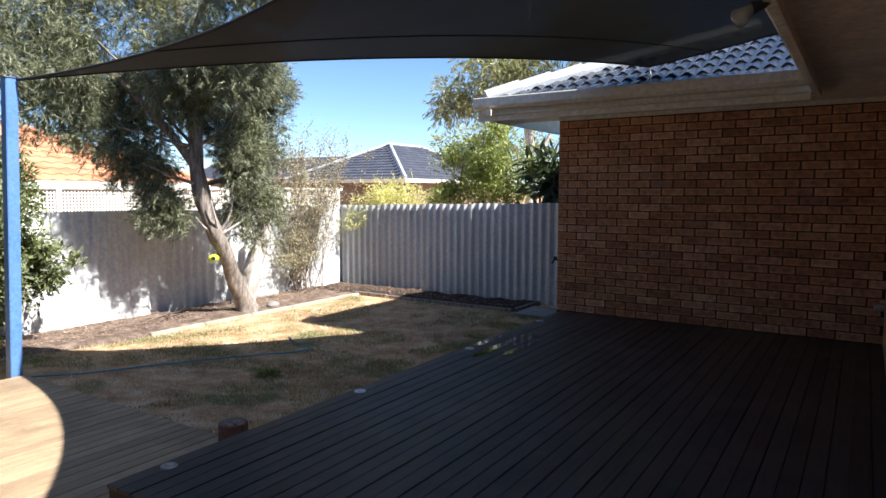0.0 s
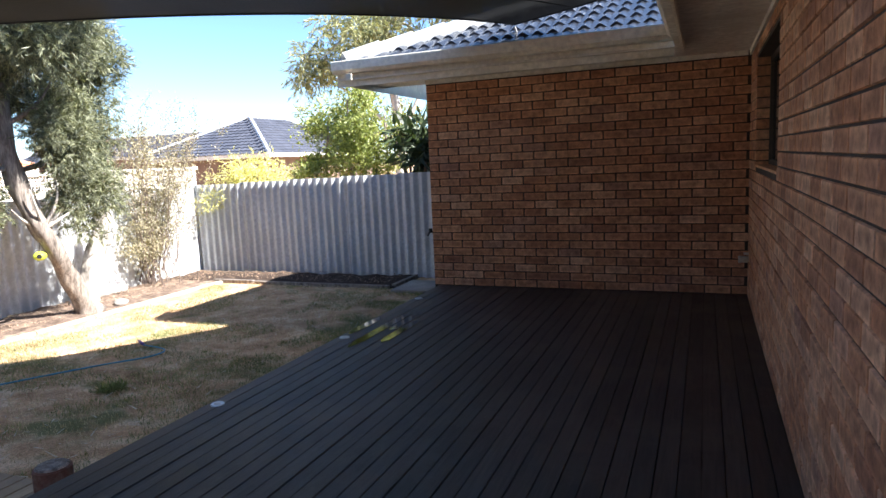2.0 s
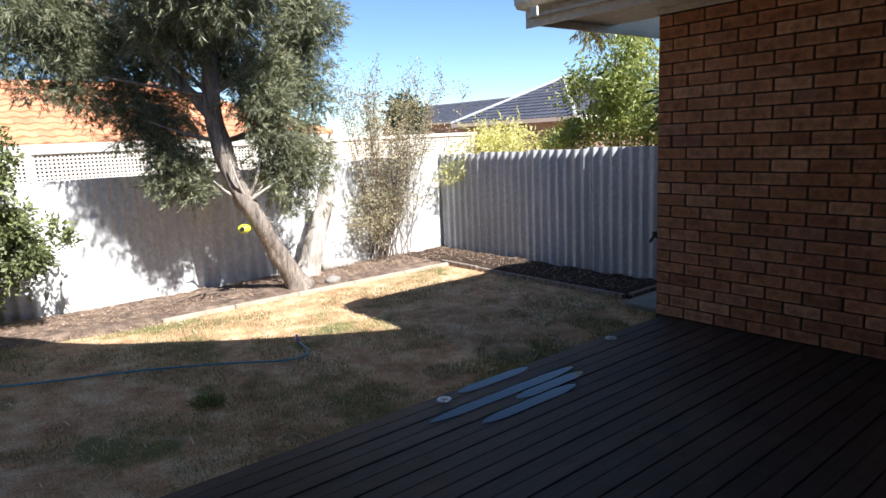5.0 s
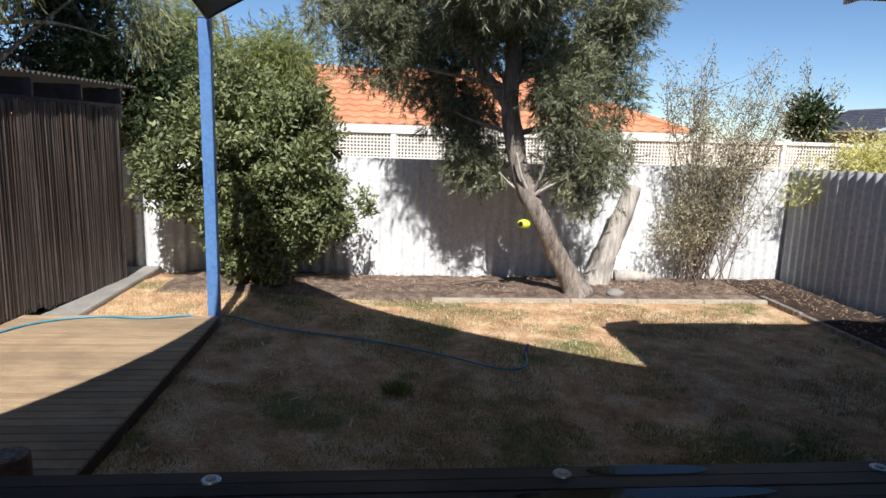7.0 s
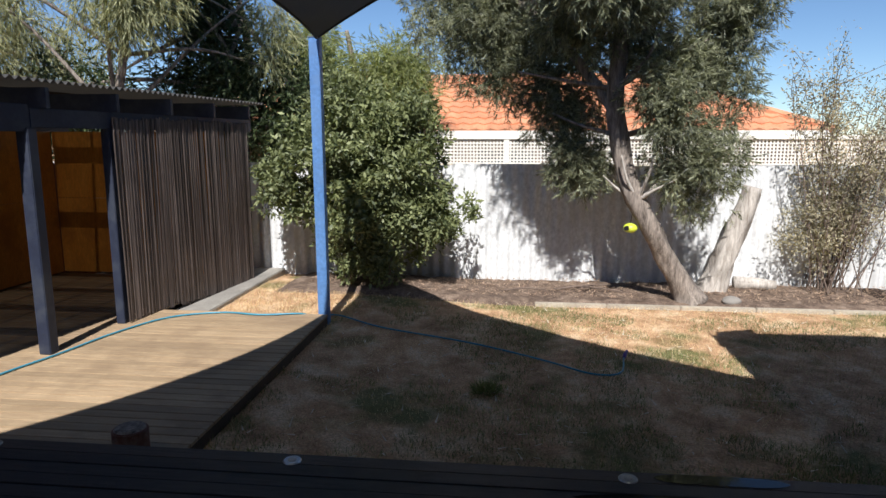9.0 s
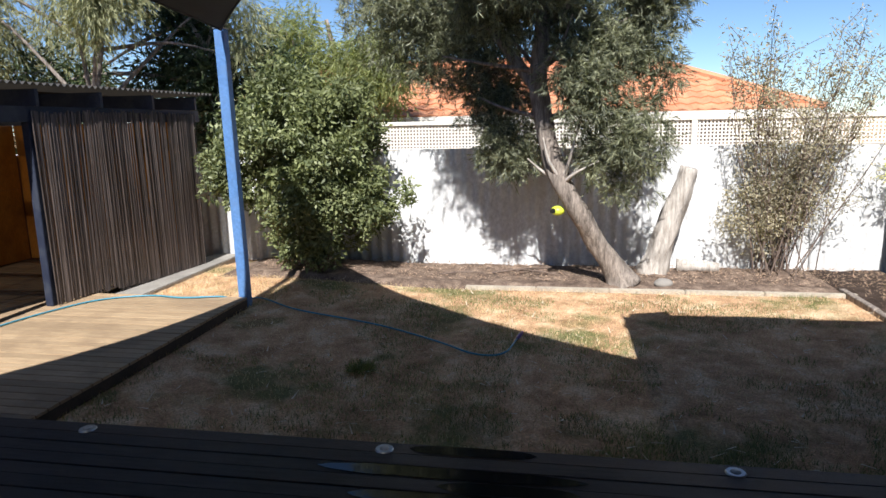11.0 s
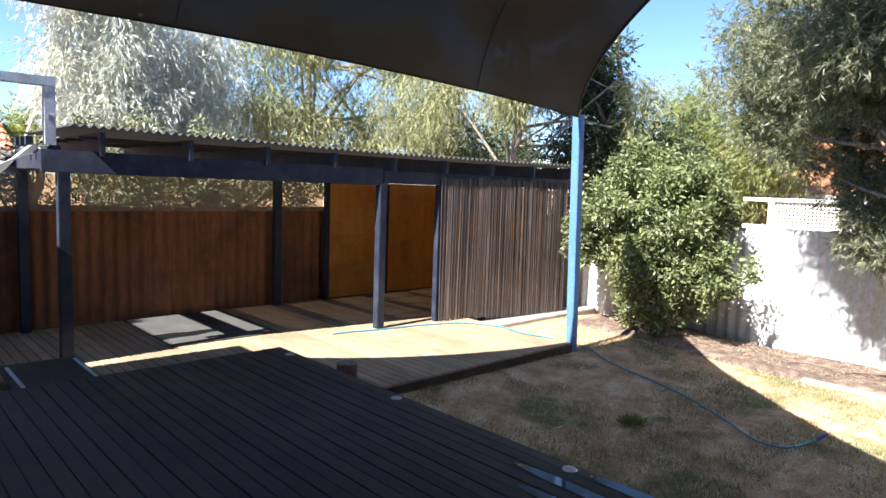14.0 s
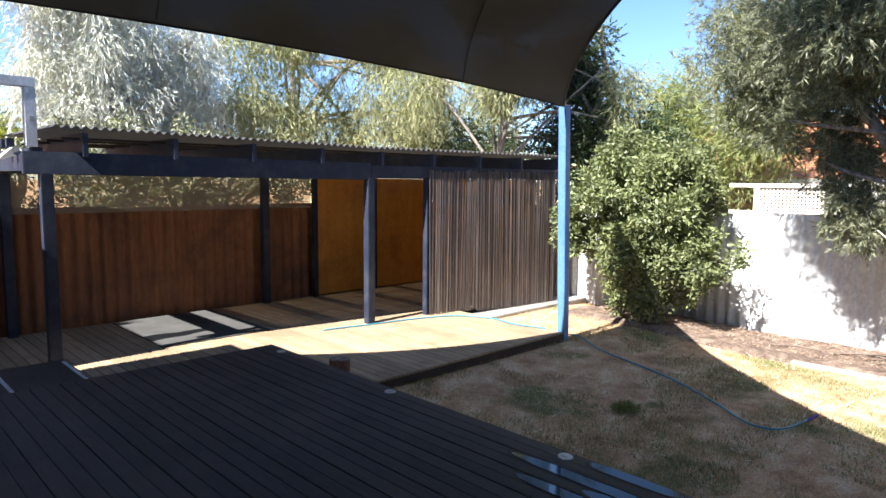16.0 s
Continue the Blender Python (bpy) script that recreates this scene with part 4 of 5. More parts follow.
def hip_house(name, x0, x1, y0, y1, z0, eave, pitch, wall_mat, tile_mat, label, windows=()):
    """A hip-roofed house; the ridge runs along the longer side."""
    h = thing(name, ((x0 + x1) / 2, (y0 + y1) / 2, z0), label, "house")
    o = 0.45
    part("wall", solid(x0 + o, x1 - o, y0 + o, y1 - o, z0, eave), wall_mat, h)
    dx, dy = x1 - x0, y1 - y0
    half = min(dx, dy) / 2
    top = eave + half * pitch
    sl = Vector((0, 0, half * pitch))
    core = bmesh.new()
    if dy >= dx:
        r0, r1 = Vector(((x0 + x1) / 2, y0 + half, top)), Vector(((x0 + x1) / 2, y1 - half, top))
    else:
        r0, r1 = Vector((x0 + half, (y0 + y1) / 2, top)), Vector((x1 - half, (y0 + y1) / 2, top))
    c = [Vector(p) for p in ((x0, y0, eave), (x1, y0, eave), (x1, y1, eave), (x0, y1, eave))]
    cv = [core.verts.new(p) for p in c + [r0, r1]]
    faces = ((0, 1, 4), (1, 2, 5, 4), (2, 3, 5), (3, 0, 4, 5)) if dy >= dx else ((0, 1, 5, 4), (1, 2, 5), (2, 3, 4, 5), (3, 0, 4))
    for f in faces:
        core.faces.new([cv[i] for i in f])
    core.faces.new([cv[3], cv[2], cv[1], cv[0]])
    roof = part("roof", core, tile_mat, h)
    inset = lambda p: min(p.x - x0, x1 - p.x, p.y - y0, y1 - p.y)
    sides = ((c[0], c[1] - c[0], Vector((0, half, half * pitch)), lambda p: p.y - y0), (c[1], c[2] - c[1], Vector((-half, 0, half * pitch)), lambda p: x1 - p.x))
    if y1 < 0:
        sides += ((c[2], c[3] - c[2], Vector((0, -half, half * pitch)), lambda p: y1 - p.y),)
    for a, u, v, own in sides:
        cols, rows = int(u.length / 0.3), int(v.length / 0.34)
        tv, tf = tiled_plane(a, u, v, cols, rows, clip=lambda p, own=own: own(p) <= inset(p) + 0.05)
        ob = data_part("tile_field", tv, tf, tile_mat, roof)
        ob.location = (0, 0, 0)
        ob["kind"] = "stuff"
    for a, b in ((c[0], r0), (c[1], r0 if dy >= dx else r1), (c[2], r1), (c[3], r1 if dy >= dx else r0), (r0, r1)):
        ob = data_part("ridge_cap", *tube([a + Vector((0, 0, 0.04)), b + Vector((0, 0, 0.04))], [0.10, 0.10], 7), RIDGE if tile_mat is SLATE_TILE else tile_mat, roof)
        ob.location = (0, 0, 0)
    fb = bmesh.new()
    box(fb, x0 - 0.02, x1 + 0.02, y0 - 0.02, y0 + 0.10, eave - 0.16, eave + 0.02)
    box(fb, x1 - 0.10, x1 + 0.02, y0 + 0.102, y1 + 0.02, eave - 0.16, eave + 0.02)
    part("fascia", fb, LATTICE, h, "cream fascia and gutter")
    for wx0, wx1, wy0, wy1, wz0, wz1 in windows:
        part("window", solid(wx0, wx1, wy0, wy1, wz0, wz1), PANE, h, "dark window pane")
    return h


# brown wall colour stands in for eave shade behind the lattice gaps
hip_house("neighbour_house", -20.2, -13.9, -3.5, 11.4, GROUND, 1.62, 0.43, FAR_WALL, ORANGE_TILE, "house with an orange terracotta tile roof, wall darkened like shade", ((-14.36, -14.33, 4.2, 5.4, 0.2, 1.2),))
hip_house("neighbour_house", -79.0, -45.0, 56.0, 64.0, GROUND, 3.2, 0.62, FAR_WALL, SLATE_TILE, "far house with a dark slate tile roof")
hip_house("neighbour_house", -25.6, -17.6, 25.0, 36.0, GROUND, 2.05, 0.49, FAR_WALL, SLATE_TILE, "far house with a dark hipped tile roof")


def gable_house(name, x0, x1, y0, y1, z0, eave, pitch, wall_mat, tile_mat, label):
    """A gabled house; the ridge runs along x, the tiled slope faces +y."""
    h = thing(name, ((x0 + x1) / 2, (y0 + y1) / 2, z0), label, "house")
    mid, half = (y0 + y1) / 2, (y1 - y0) / 2
    top = eave + half * pitch
    bm = bmesh.new()
    ring = [(y0 + 0.3, z0), (y1 - 0.4, z0), (y1 - 0.4, eave), (mid, top - 0.2), (y0 + 0.3, eave)]
    a = [bm.verts.new((x0 + 0.25, y, z)) for y, z in ring]
    b = [bm.verts.new((x1 - 0.25, y, z)) for y, z in ring]
    bm.faces.new(a)
    bm.faces.new(b[::-1])
    for i in range(5):
        bm.faces.new((a[i], b[i], b[(i + 1) % 5], a[(i + 1) % 5]))
    bmesh.ops.recalc_face_normals(bm, faces=bm.faces)
    part("wall", bm, wall_mat, h)
    bm = bmesh.new()
    for ya in (y1, y0):
        v = [bm.verts.new(p) for p in ((x0, ya, eave), (x1, ya, eave), (x1, mid, top), (x0, mid, top))]
        bm.faces.new(v)
    roof_ob = part("roof", bm, tile_mat, h)
    tv, tf = tiled_plane((x0, y1, eave), (x1 - x0, 0, 0), (0, mid - y1, top - eave), int((x1 - x0) / 0.3), int(math.hypot(half, top - eave) / 0.34), lip=0.04, wave=0.03)
    ob = data_part("tile_field", tv, tf, tile_mat, roof_ob)
    ob.location = (0, 0, 0)
    ob["kind"] = "stuff"
    ob = data_part("ridge_cap", *tube([(x0, mid, top + 0.04), (x1, mid, top + 0.04)], [0.11, 0.11], 8), tile_mat, roof_ob)
    ob.location = (0, 0, 0)
    part("fascia", solid(x0, x1, y1 - 0.02, y1 + 0.1, eave - 0.16, eave + 0.01), LATTICE, h, "cream fascia and gutter")
    return h


gable_house("neighbour_house", -1.95, 9.0, -13.4, -6.0, GROUND, 1.9, 0.42, RENDER_WALL, ORANGE_TILE, "house with an orange tile gable roof behind the gums")

# lattice-topped wall of the neighbour
lat = thing("lattice_fence", (-12.1, 7.2, GROUND), "cream wall topped by square lattice panels", "fence")
part("wall", solid(-12.2, -12.1, 2.45, 14.5, GROUND, 1.0), RENDER_WALL, lat)
part("rail", solid(-12.18, -12.08, 2.45, 14.5, 1.46, 1.53, bevel=0.004), LATTICE, lat)
part("rail", solid(-12.17, -12.09, 2.45, 14.5, 1.002, 1.03, bevel=0.004), LATTICE, lat)
for i in range(7):
    part("post", solid(-12.19, -12.09, 2.9 + 1.9 * i, 3.0 + 1.9 * i, 1.031, 1.459, bevel=0.004), LATTICE, lat)
slat_v = mesh_of("slat", solid(-0.006, 0.006, -0.0135, 0.0135, 0, 0.427), LATTICE)
y = 3.05
while y < 14.4:
    shared("slat", slat_v, lat, (-12.125, y, 1.032))
    y += 0.0625
slat_h = mesh_of("slat", solid(-0.006, 0.006, 0, 11.5, -0.0135, 0.0135), LATTICE)
for z in (1.075, 1.1375, 1.20, 1.2625, 1.325, 1.3875, 1.4425):
    shared("slat", slat_h, lat, (-12.139, 2.95, z))


# ---- trees and shrubs ----
def blobs_in(centre, radii, n, size, count, flat=1.0):
    """n smaller clumps spread through an ellipsoid."""
    out = []
    for _ in range(n):
        d = rng.normal(size=3)
        d /= np.linalg.norm(d)
        q = rng.random() ** 0.45
        c = np.array(centre) + d * q * np.array(radii)
        s = size * (0.6 + 0.8 * rng.random())
        out.append((tuple(c), (s, s, s * flat), count))
    return out


# the leaning garden tree with its cut second trunk
tree = thing("garden_tree", (-7.5, 7.15, GROUND), "leaning needle-leaved tree with grey fibrous bark", "tree")
tl = smooth_line([(-7.28, 7.03, GROUND - 0.02), (-7.27, 6.92, -0.2), (-7.2, 6.7, 0.15), (-7.1, 6.5, 0.5), (-7.05, 6.31, 0.82), (-7.1, 6.18, 1.2), (-7.14, 6.10, 1.6), (-7.12, 6.06, 2.0), (-7.15, 6.1, 2.6), (-7.15, 5.95, 3.4), (-7.1, 5.8, 4.3)], 5)
tr = np.interp(np.linspace(0, 1, len(tl)), [0, 0.08, 0.2, 0.42, 0.55, 0.8, 1], [0.2, 0.135, 0.105, 0.10, 0.105, 0.08, 0.04])
data_part("trunk", *tube(tl, list(tr), 14, 0.4), BARK, tree, smooth=True)
for pts, r0, r1 in (([(-7.14, 6.08, 1.75), (-7.25, 5.75, 2.2), (-7.5, 5.2, 2.85), (-7.7, 4.5, 3.3)], 0.075, 0.025), ([(-7.12, 6.08, 2.4), (-7.2, 6.6, 2.9), (-7.2, 7.0, 3.5)], 0.05, 0.018), ([(-7.15, 6.0, 3.0), (-6.6, 5.8, 3.6), (-6.0, 5.8, 4.0)], 0.05, 0.018)):
    ln = smooth_line(pts, 6)
    data_part("bough", *tube(ln, list(np.linspace(r0, r1, len(ln))), 9, 0.3), BARK, tree, smooth=True)
sl = smooth_line([(-7.86, 7.40, GROUND - 0.02), (-7.82, 7.47, -0.1), (-7.78, 7.58, 0.25), (-7.74, 7.68, 0.6), (-7.72, 7.76, 0.92)], 5)
data_part("cut_trunk", *tube(sl, list(np.interp(np.linspace(0, 1, len(sl)), [0, 0.2, 0.7, 1], [0.19, 0.14, 0.115, 0.09])), 18, 0.55), BARK_PALE, tree, "pale cut second trunk", smooth=True)
limbs(tree, BARK, [(-7.12, 6.12, 1.5)] * 3 + [(-7.12, 6.06, 2.0)] * 4 + [(-7.15, 6.1, 2.6)] * 4,
      [(-7.1, 6.9, 1.7), (-7.2, 5.4, 1.75), (-7.5, 6.9, 1.6), (-7.2, 5.0, 2.2), (-7.0, 7.0, 2.5), (-6.7, 6.4, 2.5), (-7.6, 5.4, 2.7), (-7.2, 4.8, 3.2), (-7.3, 6.9, 3.4), (-6.6, 5.5, 3.3), (-7.2, 6.4, 4.0)], 0.028, 0.008)
limbs(tree, BARK_PALE, [(-7.04, 6.33, 0.80)] * 6, [(-6.95, 6.62, 1.25), (-7.0, 5.95, 1.08), (-6.9, 6.12, 1.3), (-6.95, 6.5, 1.5), (-7.1, 6.3, 1.32), (-6.9, 6.7, 1.05)], 0.026, 0.006)
tb = (blobs_in((-7.75, 5.2, 2.5), (0.4, 1.0, 0.8), 150, 0.17, 380) + blobs_in((-7.6, 5.6, 1.75), (0.3, 0.5, 0.3), 40, 0.14, 300)
      + blobs_in((-7.6, 4.4, 2.9), (0.5, 0.7, 0.7), 80, 0.19, 340) + blobs_in((-7.15, 7.0, 2.4), (0.42, 0.58, 0.95), 110, 0.14, 300)
      + blobs_in((-7.0, 6.95, 1.2), (0.3, 0.48, 0.55), 70, 0.12, 240) + blobs_in((-6.85, 6.55, 1.85), (0.28, 0.4, 0.5), 54, 0.13, 320)
      + blobs_in((-7.35, 5.75, 1.25), (0.3, 0.4, 0.32), 46, 0.12, 300) + blobs_in((-6.9, 5.7, 2.9), (0.35, 0.6, 0.6), 70, 0.15, 340)
      + blobs_in((-7.1, 7.3, 3.1), (0.4, 0.42, 0.6), 50, 0.14, 330) + blobs_in((-7.3, 6.4, 2.8), (0.35, 0.45, 0.7), 70, 0.15, 340)
      + blobs_in((-7.4, 5.7, 4.0), (0.8, 1.3, 0.7), 90, 0.3, 420) + blobs_in((-7.9, 4.6, 3.6), (0.6, 0.8, 0.8), 60, 0.27, 420)
      # x -5.55: foliage out of view, added to shade the trunk and fence
      + blobs_in((-5.55, 5.8, 3.9), (0.6, 0.85, 0.5), 84, 0.24, 420) + blobs_in((-6.25, 5.9, 3.0), (0.4, 0.75, 0.4), 90, 0.22, 420))
leaf_cloud("crown", tb, LEAF_TREE, tree, 0.074, 0.0085, droop=0.6, cluster=14, jitter=0.42, spray=1.6)
data_part("log", *tube([(-8.0, 7.72, GROUND + 0.09), (-7.98, 7.95, GROUND + 0.10), (-7.96, 8.2, GROUND + 0.085)], [0.10, 0.085, 0.06], 12, 0.4), BARK_PALE, None, "pale log lying in the garden bed", smooth=True)
bpy.data.objects["log"]["category"] = "log"

toy = thing("bird_feeder", (-7.09, 6.28, 0.5), "yellow plastic bird feeder hanging from the tree", "bird feeder")
bm = bmesh.new()
bmesh.ops.create_uvsphere(bm, u_segments=20, v_segments=12, radius=0.075)
bmesh.ops.scale(bm, vec=(0.9, 1.05, 0.72), verts=bm.verts)
bmesh.ops.translate(bm, vec=(-7.09, 6.28, 0.5), verts=bm.verts)
part("body", bm, YELLOW, toy, smooth=True)
data_part("opening", *tube([(-7.04, 6.235, 0.505), (-7.015, 6.22, 0.505)], [0.028, 0.026], 14), BLACK, toy, "dark round opening")
data_part("string", *tube([(-7.09, 6.28, 0.55), (-7.06, 6.30, 0.80)], [0.003, 0.003], 5), BLACK, toy)

# broad-leaved bush
bush = thing("broadleaf_bush", (-7.6, 3.3, GROUND), "dense round bush with glossy dark green leaves", "bush")
limbs(bush, TWIG, [(-7.55 + 0.05 * i, 3.35 + 0.04 * i, GROUND) for i in range(-3, 4)], [(-7.55 + 0.06 * i, 3.2 + 0.2 * i, 0.9 + 0.1 * (i % 3)) for i in range(-3, 4)], 0.03, 0.01, name="stem")
bb = (blobs_in((-7.5, 3.2, 1.25), (0.68, 1.0, 0.7), 105, 0.19, 190) + blobs_in((-7.45, 3.35, 0.4), (0.58, 0.75, 0.5), 66, 0.17, 140)
      + blobs_in((-7.4, 4.15, 0.62), (0.38, 0.48, 0.28), 26, 0.13, 120) + blobs_in((-7.5, 2.95, 1.85), (0.48, 0.55, 0.3), 36, 0.15, 140) + blobs_in((-7.35, 2.35, 1.0), (0.38, 0.36, 0.55), 34, 0.15, 130)
      + blobs_in((-7.4, 3.3, -0.02), (0.35, 0.5, 0.18), 14, 0.13, 100) + blobs_in((-7.5, 3.8, 1.65), (0.4, 0.42, 0.35), 26, 0.14, 130))
leaf_cloud("crown", bb, LEAF_BUSH, bush, 0.07, 0.031, droop=0.25, jitter=0.6, fold=0.22)

# half-bare twiggy shrub by the fence corner
shrub = thing("twiggy_shrub", (-8.05, 8.95, GROUND), "half-bare shrub with thin stems and dry tan leaves", "shrub")
tips = []
for i in range(46):
    a = rng.normal(size=2) * 0.16
    spire = i % 3
    y_top = (8.45, 9.65, 9.1)[spire] + np.clip(rng.normal(), -1.5, 1.5) * 0.3
    top = Vector((-7.8 + 0.24 * np.clip(rng.normal(), -1.4, 1.4), y_top, (1.9, 1.8, 1.3)[spire] + rng.random() * (0.62, 0.62, 0.7)[spire]))
    base = Vector((-8.0 + a[0], 8.85 + a[1], GROUND))
    midp = base.lerp(top, 0.5) + Vector((rng.normal() * 0.06, rng.normal() * 0.08, 0))
    ln = smooth_line([base, midp, top], 6)
    pieces = [tube(ln, list(np.linspace(0.0075, 0.002, len(ln))), 5)]
    for _ in range(7):
        k = rng.integers(3, len(ln))
        e = ln[k] + Vector((rng.normal() * 0.13, rng.normal() * 0.15, 0.1 + rng.random() * 0.2))
        pieces.append(tube([ln[k], e], [0.004, 0.002], 4))
        tips += [e, ln[k].lerp(e, 0.5)]
    tips += ln[5:]
    data_part("stem", *tubes(pieces), TWIG, shrub)
leaf_cloud("leaves", [(tuple(p), (0.10, 0.11, 0.10), 12) for p in tips] + blobs_in((-7.9, 8.6, 0.35), (0.3, 0.5, 0.45), 40, 0.15, 60), LEAF_DRY, shrub, 0.044, 0.016, droop=0.1, jitter=0.7)

yellow = thing("yellow_shrub", (-7.3, 10.7, GROUND), "bright yellow-green shrub spilling over the grey fence", "shrub")
limbs(yellow, TWIG, [(-7.3, 10.75, GROUND)] * 4, [(-7.8, 10.6, 1.1), (-7.2, 10.6, 1.3), (-6.8, 10.7, 1.2), (-7.4, 10.9, 1.3)], 0.03, 0.01, name="stem")
leaf_cloud("crown", blobs_in((-7.35, 10.65, 1.2), (0.75, 0.45, 0.38), 44, 0.17, 230) + blobs_in((-7.9, 10.2, 1.0), (0.3, 0.25, 0.25), 9, 0.13, 160), LEAF_YELLOW, yellow, 0.06, 0.014, droop=0.35, cluster=6)

lime = thing("lime_tree", (-5.7, 12.0, GROUND), "light green broad-leaved small tree behind the fence", "tree")
limbs(lime, BARK, [(-5.7, 12.0, GROUND)] * 5, [(-6.4, 11.8, 2.2), (-5.9, 11.7, 2.6), (-5.2, 11.8, 2.3), (-5.5, 12.1, 2.0), (-4.9, 11.8, 1.7)], 0.05, 0.015, name="stem")
leaf_cloud("crown", blobs_in((-5.8, 11.8, 1.95), (1.12, 0.6, 0.95), 88, 0.24, 120) + blobs_in((-6.7, 11.4, 1.35), (0.45, 0.4, 0.3), 14, 0.2, 110), LEAF_LIME, lime, 0.078, 0.034, droop=0.25, jitter=0.7)
dark = thing("strappy_plant", (-4.3, 11.3, GROUND), "dark green large-leaved plant by the brick corner", "plant")
limbs(dark, TWIG, [(-4.35, 11.35, GROUND)] * 3, [(-4.5, 11.3, 1.5), (-4.2, 11.2, 1.8), (-4.0, 11.4, 1.6)], 0.04, 0.02, name="stem")
leaf_cloud("leaves", blobs_in((-4.3, 11.3, 1.55), (0.5, 0.4, 0.7), 24, 0.25, 34), LEAF_DARK, dark, 0.30, 0.07, droop=0.5, jitter=0.6)


def gum(name, base, height, crowns, leaf, label, length=0.15, width=0.024, droop=1.3, cluster=12, bark=BARK_PALE, r=0.16, spray=2.2):
    t = thing(name, base, label, "tree")
    bx, by, bz = base
    ln = smooth_line([(bx, by, bz), (bx + 0.2, by + 0.1, bz + height * 0.35), (bx - 0.1, by + 0.2, bz + height * 0.65), (bx + 0.1, by, bz + height)], 5)
    data_part("trunk", *tube(ln, list(np.linspace(r, r * 0.25, len(ln))), 9, 0.2), bark, t, smooth=True)
    ends, starts = [], []
    for c, rad, *_ in crowns:
        for k in range(3):
            starts.append(ln[int(len(ln) * (0.35 + 0.2 * k))])
            ends.append(Vector(c) + Vector(rng.normal(size=3) * np.array(rad) * 0.45))
    limbs(t, bark, starts, ends, r * 0.4, 0.012, 0.08)
    bl = []
    for c, rad, n, s, count in crowns:
        bl += blobs_in(c, rad, n, s, count, 1.3)
    leaf_cloud("crown", bl, leaf, t, length, width, droop=droop, cluster=cluster, jitter=0.25, spray=spray)
    return t


gum("silver_gum", (-4.4, -7.6, GROUND), 5.5, [((-3.3, -5.6, 3.3), (1.0, 0.9, 1.4), 110, 0.34, 560), ((-4.8, -5.8, 3.3), (1.3, 0.9, 1.6), 100, 0.35, 600), ((-3.9, -5.2, 2.1), (1.7, 0.5, 0.5), 50, 0.26, 380), ((-3.2, -5.8, 5.0), (1.5, 0.8, 0.7), 60, 0.32, 440)], LEAF_SILVER, "tall weeping gum with silvery hanging foliage", 0.12, 0.0115, droop=1.7, spray=3.6)
gum("lime_sapling", (-2.6, -8.0, GROUND), 2.8, [((-2.5, -7.8, 2.3), (0.45, 0.4, 0.6), 40, 0.2, 170)], LEAF_LIME, "small yellow-green tree beside the tiled gable", 0.09, 0.025, 0.3, 6, BARK)
gum("green_gum", (-8.5, -7.4, GROUND), 6.2, [((-6.9, -5.8, 3.1), (1.3, 0.8, 1.2), 80, 0.28, 260), ((-9.0, -5.5, 3.0), (1.3, 0.8, 1.2), 70, 0.28, 260), ((-11.2, -5.2, 3.2), (1.4, 0.9, 1.4), 80, 0.28, 260), ((-13.4, -4.9, 3.0), (1.2, 0.8, 1.4), 50, 0.3, 260), ((-7.4, -5.9, 4.9), (1.6, 0.8, 0.9), 70, 0.28, 260), ((-10.2, -5.6, 5.0), (1.6, 0.8, 0.8), 60, 0.28, 260)], LEAF_GUM, "tall gum with drooping yellow-green leaves", 0.12, 0.016, droop=1.7, bark=BARK, spray=4.0)
gum("dark_conifer", (-11.4, 0.0, GROUND), 5.0, [((-11.3, -0.4, 2.3), (0.9, 1.0, 1.9), 110, 0.34, 330), ((-10.4, -2.6, 1.9), (0.9, 1.1, 1.2), 60, 0.35, 300), ((-11.2, -0.6, 4.0), (0.7, 1.0, 0.8), 36, 0.34, 280), ((-11.3, 1.3, 1.8), (0.6, 0.8, 1.2), 60, 0.3, 300)], LEAF_DARK, "dark dense evergreen behind the pergola", 0.10, 0.026, 0.5, 8, BARK)
gum("feathery_tree", (-13.2, 1.6, GROUND), 4.0, [((-12.9, 0.9, 2.9), (0.6, 0.8, 1.0), 70, 0.26, 300), ((-13.0, 2.3, 2.3), (0.6, 0.9, 1.1), 74, 0.26, 300), ((-12.8, 2.9, 2.75), (0.45, 0.75, 0.7), 56, 0.25, 280)], LEAF_FEATHER, "feathery yellow-green tree behind the fence", 0.11, 0.014, 0.8, 10, BARK, spray=3.2)
# the crown at z 5.3 is unseen, added to shade the dark conifer
gum("weeping_tree", (-9.9, -1.4, GROUND), 6.0, [((-9.0, -0.5, 3.5), (0.6, 0.7, 0.5), 46, 0.22, 240), ((-9.0, -3.0, 3.3), (1.2, 0.9, 1.0), 50, 0.3, 280), ((-8.8, -0.3, 5.3), (1.1, 1.4, 0.8), 130, 0.3, 320), ((-10.9, 0.9, 3.3), (0.3, 0.3, 0.6), 22, 0.18, 200)], LEAF_GUM, "gum with hanging leaves above the pergola", 0.12, 0.0125, 1.5, 12, BARK, r=0.1, spray=3.4)
hedge = thing("scrubby_hedge", (-3.5, -2.6, GROUND), "scrubby dull green hedge seen through the plastic film", "hedge")
limbs(hedge, TWIG, [(-1.2 - 1.1 * i, -2.6, GROUND) for i in range(6)], [(-1.0 - 1.2 * i, -2.4, 1.7) for i in range(6)], 0.03, 0.012, name="stem")
leaf_cloud("leaves", blobs_in((-3.9, -2.6, 1.4), (3.4, 0.5, 1.0), 210, 0.26, 110), LEAF_TREE, hedge, 0.09, 0.03, droop=0.5, jitter=0.5)
